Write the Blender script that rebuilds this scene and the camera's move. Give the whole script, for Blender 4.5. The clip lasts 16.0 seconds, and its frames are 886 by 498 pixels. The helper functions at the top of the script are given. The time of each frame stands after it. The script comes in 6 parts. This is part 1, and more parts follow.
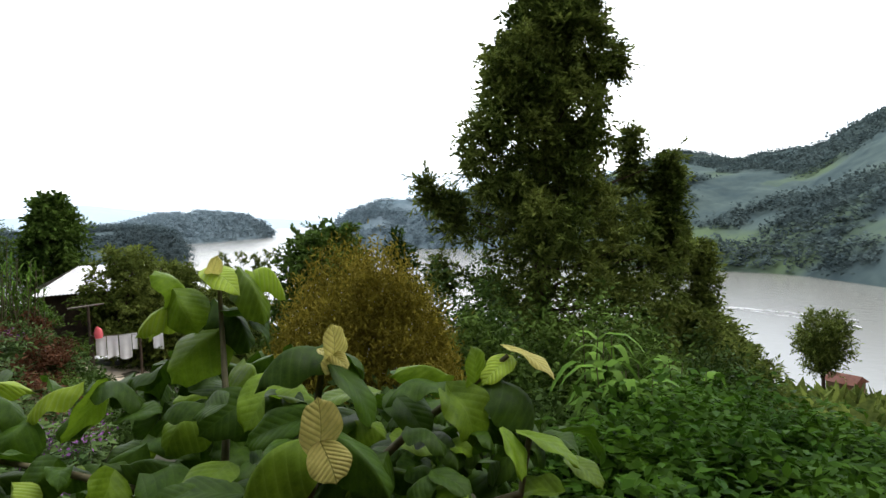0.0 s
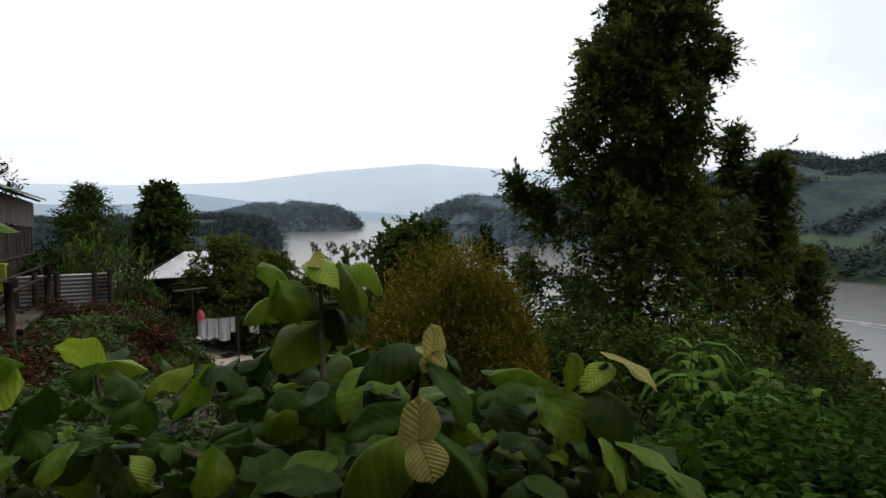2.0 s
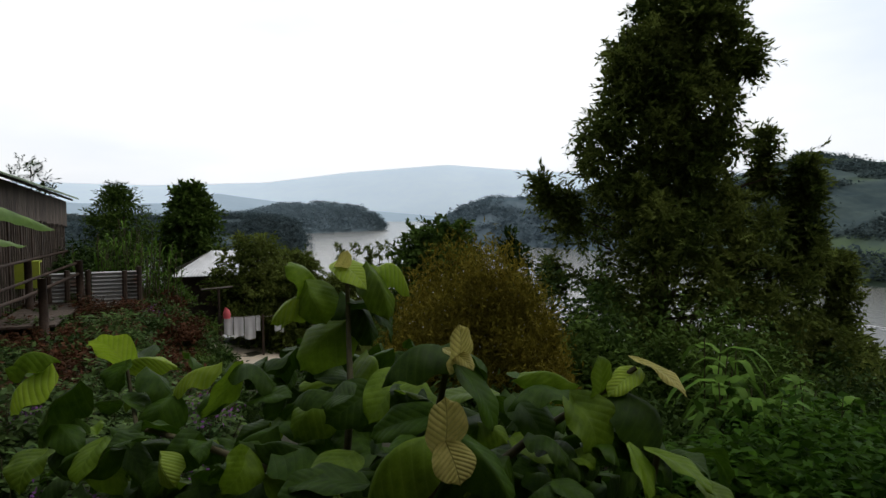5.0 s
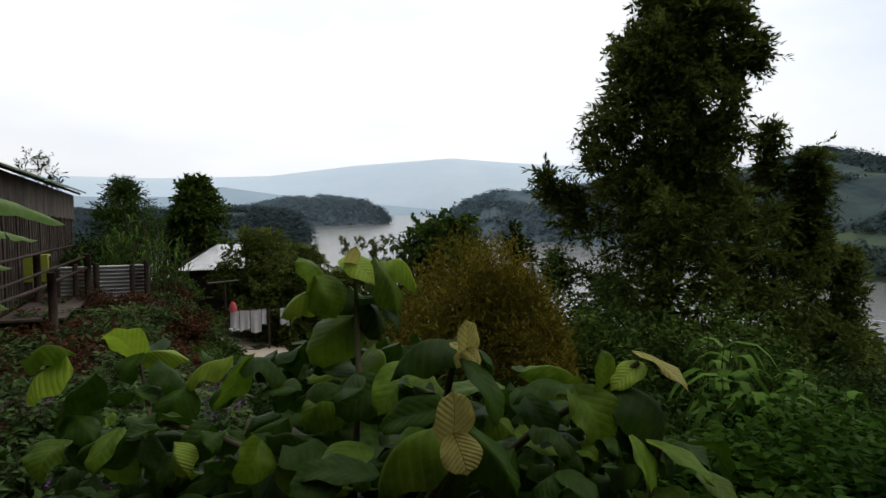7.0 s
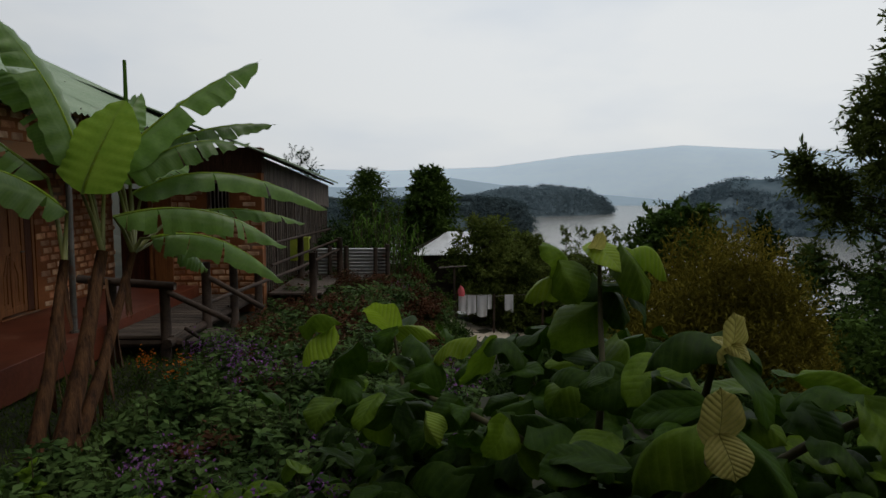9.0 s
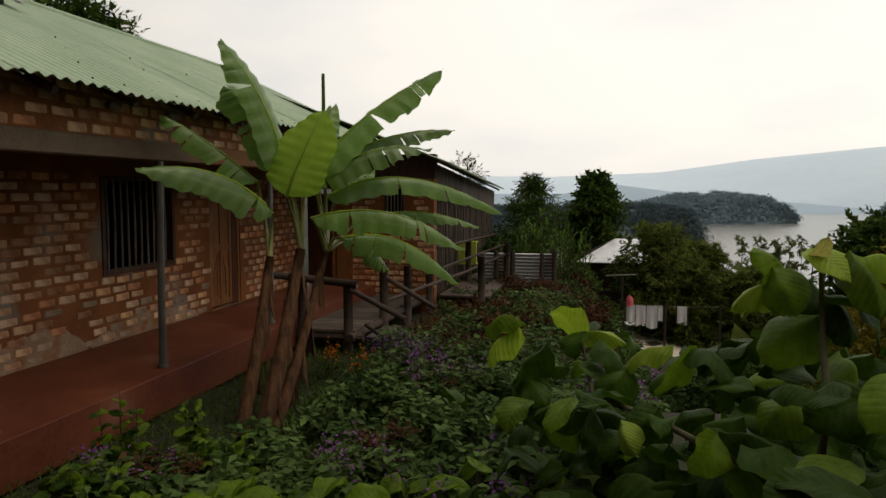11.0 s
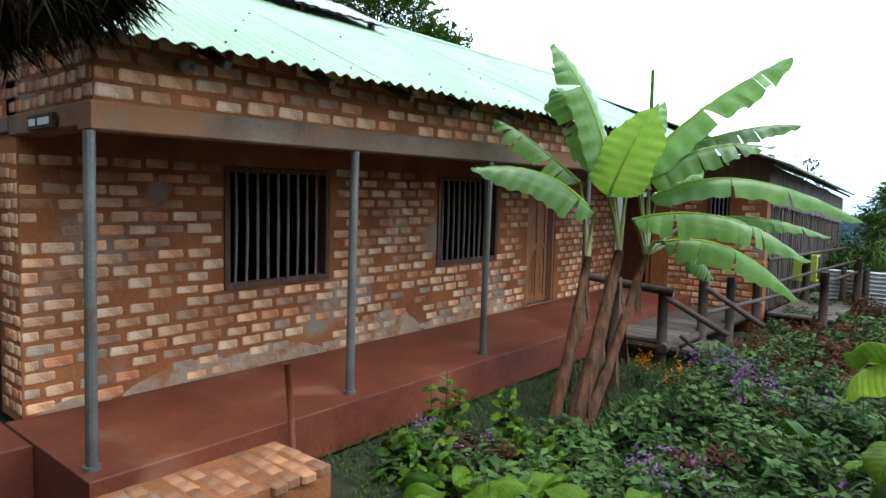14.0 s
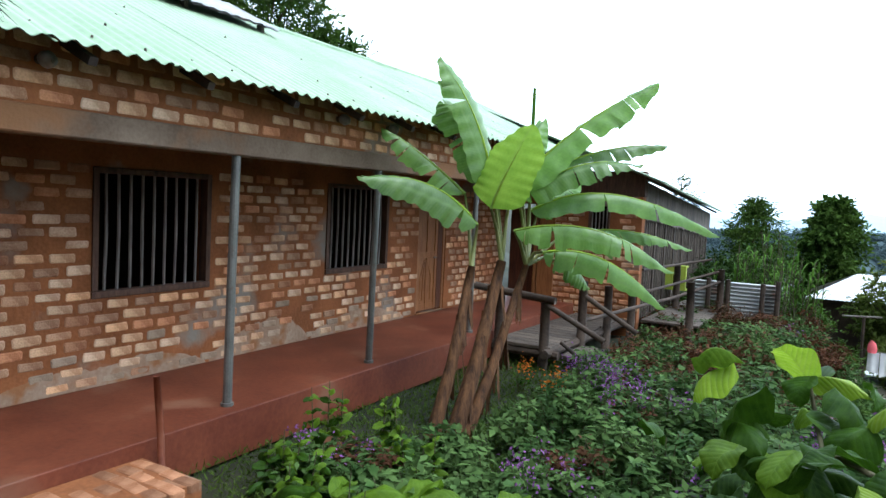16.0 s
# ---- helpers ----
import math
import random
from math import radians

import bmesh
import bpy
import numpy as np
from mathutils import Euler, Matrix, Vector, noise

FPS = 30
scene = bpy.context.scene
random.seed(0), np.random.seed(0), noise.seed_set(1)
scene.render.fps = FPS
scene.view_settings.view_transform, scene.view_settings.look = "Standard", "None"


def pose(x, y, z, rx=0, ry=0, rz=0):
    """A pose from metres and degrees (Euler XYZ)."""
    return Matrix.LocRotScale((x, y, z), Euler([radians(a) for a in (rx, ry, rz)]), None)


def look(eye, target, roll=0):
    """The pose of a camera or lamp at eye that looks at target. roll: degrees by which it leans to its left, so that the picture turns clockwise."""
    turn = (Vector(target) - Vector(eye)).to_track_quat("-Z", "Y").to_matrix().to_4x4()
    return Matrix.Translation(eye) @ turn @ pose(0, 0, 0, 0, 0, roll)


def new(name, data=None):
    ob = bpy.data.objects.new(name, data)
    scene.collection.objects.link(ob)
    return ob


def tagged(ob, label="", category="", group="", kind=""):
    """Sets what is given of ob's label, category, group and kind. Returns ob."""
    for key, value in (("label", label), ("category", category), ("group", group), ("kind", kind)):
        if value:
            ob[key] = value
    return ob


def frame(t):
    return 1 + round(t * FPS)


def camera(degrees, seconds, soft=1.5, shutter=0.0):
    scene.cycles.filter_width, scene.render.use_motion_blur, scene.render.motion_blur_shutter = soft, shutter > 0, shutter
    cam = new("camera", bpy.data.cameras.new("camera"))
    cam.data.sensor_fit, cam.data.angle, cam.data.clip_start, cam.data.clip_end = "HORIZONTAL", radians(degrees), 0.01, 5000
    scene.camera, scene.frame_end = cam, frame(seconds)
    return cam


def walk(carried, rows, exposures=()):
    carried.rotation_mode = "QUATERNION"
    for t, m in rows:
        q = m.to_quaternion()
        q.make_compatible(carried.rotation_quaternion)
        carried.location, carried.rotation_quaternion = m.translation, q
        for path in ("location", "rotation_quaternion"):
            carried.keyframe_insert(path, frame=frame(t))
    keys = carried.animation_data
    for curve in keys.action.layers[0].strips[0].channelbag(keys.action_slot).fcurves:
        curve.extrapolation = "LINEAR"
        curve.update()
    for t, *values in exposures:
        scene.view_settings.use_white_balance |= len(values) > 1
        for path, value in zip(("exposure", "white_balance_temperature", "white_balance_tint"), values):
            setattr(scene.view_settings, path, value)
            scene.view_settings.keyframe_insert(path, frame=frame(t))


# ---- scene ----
cam = camera(68.72, 16.0, soft=1.5)
ROWS = [
    (0, 6.598, -4.172, 1.911, -3.34, 2.11, -29.91),
    (0.5, 6.591, -4.164, 1.909, -3.17, 1.64, -29.18),
    (1, 6.595, -4.138, 1.904, -3.69, 1.56, -29.21),
    (1.5, 6.570, -4.146, 1.914, -3.72, 0.55, -26.37),
    (2, 6.549, -4.118, 1.933, -3.51, 0.58, -22.30),
    (2.5, 6.538, -4.115, 1.932, -3.34, 1.04, -20.83),
    (3, 6.543, -4.092, 1.928, -3.43, 0.75, -20.55),
    (3.5, 6.537, -4.111, 1.925, -3.67, 0.21, -20.81),
    (4, 6.533, -4.115, 1.929, -3.53, 0.19, -21.06),
    (4.5, 6.531, -4.109, 1.931, -3.37, 0.20, -20.46),
    (7, 6.496, -4.167, 1.952, -3.95, 0.14, -19.83),
    (7.5, 6.469, -4.178, 1.946, -4.25, 0.27, -15.84),
    (8, 6.435, -4.152, 1.945, -4.63, 0.29, -10.22),
    (8.5, 6.401, -4.124, 1.934, -4.66, 0.87, -4.66),
    (9, 6.369, -4.112, 1.922, -4.79, 0.13, -0.49),
    (9.2, 6.352, -4.116, 1.925, -5.01, 0.25, 1.21),
    (11.3, 6.165, -4.118, 1.871, -3.64, 0.53, 16.45),
    (11.5, 6.162, -4.106, 1.846, -2.76, 0.97, 18.62),
    (12, 6.142, -4.089, 1.884, -2.42, 0.87, 22.46),
    (12.5, 6.175, -4.071, 1.873, -3.48, 0.90, 26.33),
    (13, 6.078, -4.093, 1.901, -3.18, -0.48, 30.52),
    (13.5, 6.045, -4.116, 1.858, -2.03, -1.27, 38.19),
    (14, 6.027, -4.098, 1.847, -4.15, -1.37, 40.27),
    (14.5, 6.010, -4.097, 1.856, -3.46, -2.28, 44.04),
    (15, 6.017, -4.087, 1.829, -3.43, -3.07, 44.77),
    (15.5, 6.032, -4.081, 1.809, -3.50, -2.89, 42.94),
    (16, 6.152, -4.049, 1.870, -3.19, -2.65, 31.37),
]
walk(cam, [(t, pose(x, y, z, 90 + p, r, w)) for t, x, y, z, p, r, w in ROWS],
     exposures=[(0, 0.0, 6500, 10), (0.5, -0.98, 6600, 10), (1.0, -1.2, 6600, 10), (1.5, -1.28, 6500, 10), (4.5, -1.38, 6500, 10), (7.0, -1.42, 6500, 10), (7.5, -1.6, 6500, 9), (8.0, -1.82, 6500, 8), (9.2, -1.92, 6450, 8), (11.3, -1.42, 7500, 11), (12.1, -1.15, 7500, 11), (12.5, -0.85, 7500, 11), (13.2, -0.1, 6300, 9), (14.0, 0.36, 5450, 2), (14.8, 0.42, 5400, 2), (16.0, 0.34, 5400, 2)])

# ---------------------------------------------------------------- sky and light
SUN_AZ, SUN_EL = radians(112), radians(56)      # from +y towards +x
world = bpy.data.worlds.new("world")
scene.world = world
world.use_nodes = True
wn, wl = world.node_tree.nodes, world.node_tree.links
wn.clear()
w_out, w_bg = wn.new("ShaderNodeOutputWorld"), wn.new("ShaderNodeBackground")
w_sky, w_mix = wn.new("ShaderNodeTexSky"), wn.new("ShaderNodeMixRGB")
w_sky.sky_type, w_sky.sun_disc = "NISHITA", False
w_sky.sun_elevation, w_sky.sun_rotation = SUN_EL, SUN_AZ
w_sky.dust_density, w_sky.air_density = 4.0, 1.0
w_tc, w_map, w_noise, w_ramp = (wn.new("ShaderNodeTexCoord"), wn.new("ShaderNodeMapping"),
                                wn.new("ShaderNodeTexNoise"), wn.new("ShaderNodeValToRGB"))
w_map.inputs["Scale"].default_value = (1.0, 1.0, 3.0)
w_noise.inputs["Scale"].default_value, w_noise.inputs["Detail"].default_value = 1.6, 5.0
w_ramp.color_ramp.elements[0].position, w_ramp.color_ramp.elements[1].position = 0.36, 0.62
w_ramp.color_ramp.elements[0].color, w_ramp.color_ramp.elements[1].color = (7.0, 7.6, 8.5, 1), (9.2, 9.3, 9.4, 1)
w_mix.inputs["Fac"].default_value = 0.88
w_bg.inputs["Strength"].default_value = 0.11
wl.new(w_tc.outputs["Generated"], w_map.inputs["Vector"])
wl.new(w_map.outputs["Vector"], w_noise.inputs["Vector"])
wl.new(w_noise.outputs["Fac"], w_ramp.inputs["Fac"])
wl.new(w_sky.outputs["Color"], w_mix.inputs["Color1"])
wl.new(w_ramp.outputs["Color"], w_mix.inputs["Color2"])
# the cloud is thinnest, and brightest, on the sun's side over the valley
w_dot, w_rng, w_mul = wn.new("ShaderNodeVectorMath"), wn.new("ShaderNodeMapRange"), wn.new("ShaderNodeMixRGB")
w_dot.operation, w_mul.blend_type = "DOT_PRODUCT", "MULTIPLY"
w_dot.inputs[1].default_value = (math.sin(radians(24)) * 0.8, math.cos(radians(24)) * 0.8, 0.6)
w_rng.interpolation_type = "SMOOTHSTEP"
w_rng.inputs["From Min"].default_value, w_rng.inputs["From Max"].default_value = -0.5, 1.0
w_rng.inputs["To Min"].default_value, w_rng.inputs["To Max"].default_value = 0.42, 3.15
w_mul.inputs["Fac"].default_value = 1.0
wl.new(w_tc.outputs["Generated"], w_dot.inputs[0])
wl.new(w_dot.outputs["Value"], w_rng.inputs["Value"])
wl.new(w_mix.outputs["Color"], w_mul.inputs["Color1"])
wl.new(w_rng.outputs["Result"], w_mul.inputs["Color2"])
wl.new(w_mul.outputs["Color"], w_bg.inputs["Color"])
wl.new(w_bg.outputs["Background"], w_out.inputs["Surface"])

sun_data = bpy.data.lights.new("sun", "SUN")
sun_data.energy, sun_data.angle, sun_data.color = 1.5, radians(20), (1.0, 0.95, 0.87)
sun = new("sun", sun_data)
sun.matrix_world = look((0, 0, 0), (-math.sin(SUN_AZ) * math.cos(SUN_EL), -math.cos(SUN_AZ) * math.cos(SUN_EL), -math.sin(SUN_EL)))
sun.location = (60, -30, 90)


# ---------------------------------------------------------------- materials
def material(name, a, b, scale=3.0, rough=0.8, bump=0.3, fine=40.0, metal=0.0, island=0.0, rnd=0.0, leaf=0.0, stretch=(1, 1, 1), spec=0.35, stain=None, tints=None):
    """Two colours mixed by coarse and fine noise; island/rnd: value change per island or object; leaf: share of light let through."""
    m = bpy.data.materials.new(name)
    m.use_nodes = True
    n, l = m.node_tree.nodes, m.node_tree.links
    p, out = n["Principled BSDF"], n["Material Output"]
    tc, mp = n.new("ShaderNodeTexCoord"), n.new("ShaderNodeMapping")
    mp.inputs["Scale"].default_value = stretch
    l.new(tc.outputs["Object"], mp.inputs["Vector"])
    n1, n2 = n.new("ShaderNodeTexNoise"), n.new("ShaderNodeTexNoise")
    n1.inputs["Scale"].default_value, n2.inputs["Scale"].default_value = scale, fine
    n1.inputs["Detail"].default_value, n2.inputs["Detail"].default_value = 4, 3
    l.new(mp.outputs["Vector"], n1.inputs["Vector"]), l.new(mp.outputs["Vector"], n2.inputs["Vector"])
    add = n.new("ShaderNodeMath")
    add.operation = "MULTIPLY_ADD"
    l.new(n2.outputs["Fac"], add.inputs[0])
    add.inputs[1].default_value = 0.45
    l.new(n1.outputs["Fac"], add.inputs[2])
    ramp = n.new("ShaderNodeValToRGB")
    e = ramp.color_ramp.elements
    e[0].position, e[1].position, e[0].color, e[1].color = 0.5, 0.95, (*a, 1), (*b, 1)
    l.new(add.outputs[0], ramp.inputs["Fac"])
    colour = ramp.outputs["Color"]
    if stain:
        n3, r3, mx = n.new("ShaderNodeTexNoise"), n.new("ShaderNodeValToRGB"), n.new("ShaderNodeMixRGB")
        n3.inputs["Scale"].default_value, n3.inputs["Detail"].default_value = stain[1], 6
        l.new(tc.outputs["Object"], n3.inputs["Vector"])
        r3.color_ramp.elements[0].position, r3.color_ramp.elements[1].position = stain[2], stain[2] + 0.12
        l.new(n3.outputs["Fac"], r3.inputs["Fac"]), l.new(r3.outputs["Color"], mx.inputs["Fac"])
        l.new(colour, mx.inputs["Color1"])
        mx.inputs["Color2"].default_value = (*stain[0], 1)
        colour = mx.outputs["Color"]
    if tints:
        g, r4, mx = n.new("ShaderNodeObjectInfo" if rnd else "ShaderNodeNewGeometry"), n.new("ShaderNodeValToRGB"), n.new("ShaderNodeMixRGB")
        r4.color_ramp.interpolation = "CONSTANT"
        for k, c in enumerate(tints):
            e4 = r4.color_ramp.elements[k] if k < 2 else r4.color_ramp.elements.new(k / len(tints))
            e4.position, e4.color = k / len(tints), (*c, 1)
        l.new(g.outputs["Random" if rnd else "Random Per Island"], r4.inputs["Fac"])
        mx.blend_type, mx.inputs["Fac"].default_value = "MULTIPLY", 1.0
        l.new(colour, mx.inputs["Color1"]), l.new(r4.outputs["Color"], mx.inputs["Color2"])
        colour = mx.outputs["Color"]
    for amount, node, socket in ((island, "ShaderNodeNewGeometry", "Random Per Island"), (rnd, "ShaderNodeObjectInfo", "Random")):
        if amount:
            g, mr, hs = n.new(node), n.new("ShaderNodeMapRange"), n.new("ShaderNodeHueSaturation")
            mr.inputs["To Min"].default_value, mr.inputs["To Max"].default_value = 1 - amount, 1 + amount
            l.new(g.outputs[socket], mr.inputs["Value"]), l.new(mr.outputs["Result"], hs.inputs["Value"])
            l.new(colour, hs.inputs["Color"])
            colour = hs.outputs["Color"]
    l.new(colour, p.inputs["Base Color"])
    p.inputs["Roughness"].default_value, p.inputs["Metallic"].default_value = rough, metal
    p.inputs["Specular IOR Level"].default_value = min(spec, 0.03) if leaf and not metal else spec
    if bump:
        bp = n.new("ShaderNodeBump")
        bp.inputs["Strength"].default_value, bp.inputs["Distance"].default_value = bump, 0.02
        l.new(add.outputs[0], bp.inputs["Height"]), l.new(bp.outputs["Normal"], p.inputs["Normal"])
    if leaf:
        tr, ms = n.new("ShaderNodeBsdfTranslucent"), n.new("ShaderNodeMixShader")
        ms.inputs["Fac"].default_value = leaf
        l.new(colour, tr.inputs["Color"])
        l.new(p.outputs["BSDF"], ms.inputs[1]), l.new(tr.outputs["BSDF"], ms.inputs[2]), l.new(ms.outputs["Shader"], out.inputs["Surface"])
    return m


def veined(name, a, b, vein, leaf=0.3, rough=0.45, veins=24.0, relief=0.35, thin=0.35):
    """Broad leaf: colour drawn along the blade's own axes, with a midrib and slanting side veins in colour and relief."""
    m = material(name, a, b, scale=5, fine=30, rough=rough, bump=0, rnd=0.3, leaf=leaf, spec=0.4)
    m.node_tree.nodes["Principled BSDF"].inputs["Specular IOR Level"].default_value = 0.12
    n, l = m.node_tree.nodes, m.node_tree.links
    tc, sep = n.new("ShaderNodeTexCoord"), n.new("ShaderNodeSeparateXYZ")
    l.new(tc.outputs["Object"], sep.inputs["Vector"])

    def math_node(op, x, y=None):
        k = n.new("ShaderNodeMath")
        k.operation = op
        for s, v in ((0, x), (1, y)):
            if v is None:
                continue
            if isinstance(v, (int, float)):
                k.inputs[s].default_value = v
            else:
                l.new(v, k.inputs[s])
        return k.outputs[0]

    ax = math_node("ABSOLUTE", sep.outputs["X"])
    phase = math_node("SUBTRACT", sep.outputs["Y"], math_node("MULTIPLY", ax, 0.75))
    side = math_node("POWER", math_node("ABSOLUTE", math_node("SINE", math_node("MULTIPLY", phase, veins))), thin)
    mid = math_node("MINIMUM", math_node("MULTIPLY", ax, 55.0), 1.0)
    h = math_node("MULTIPLY", side, mid)
    mx = n.new("ShaderNodeMixRGB")
    p = n["Principled BSDF"]
    src = p.inputs["Base Color"].links[0].from_socket
    l.new(h, mx.inputs["Fac"])
    mx.inputs["Color1"].default_value = (*vein, 1)
    l.new(src, mx.inputs["Color2"])
    l.new(mx.outputs["Color"], p.inputs["Base Color"])
    bp = n.new("ShaderNodeBump")
    bp.inputs["Strength"].default_value, bp.inputs["Distance"].default_value = relief, 0.03
    l.new(h, bp.inputs["Height"]), l.new(bp.outputs["Normal"], p.inputs["Normal"])
    return m


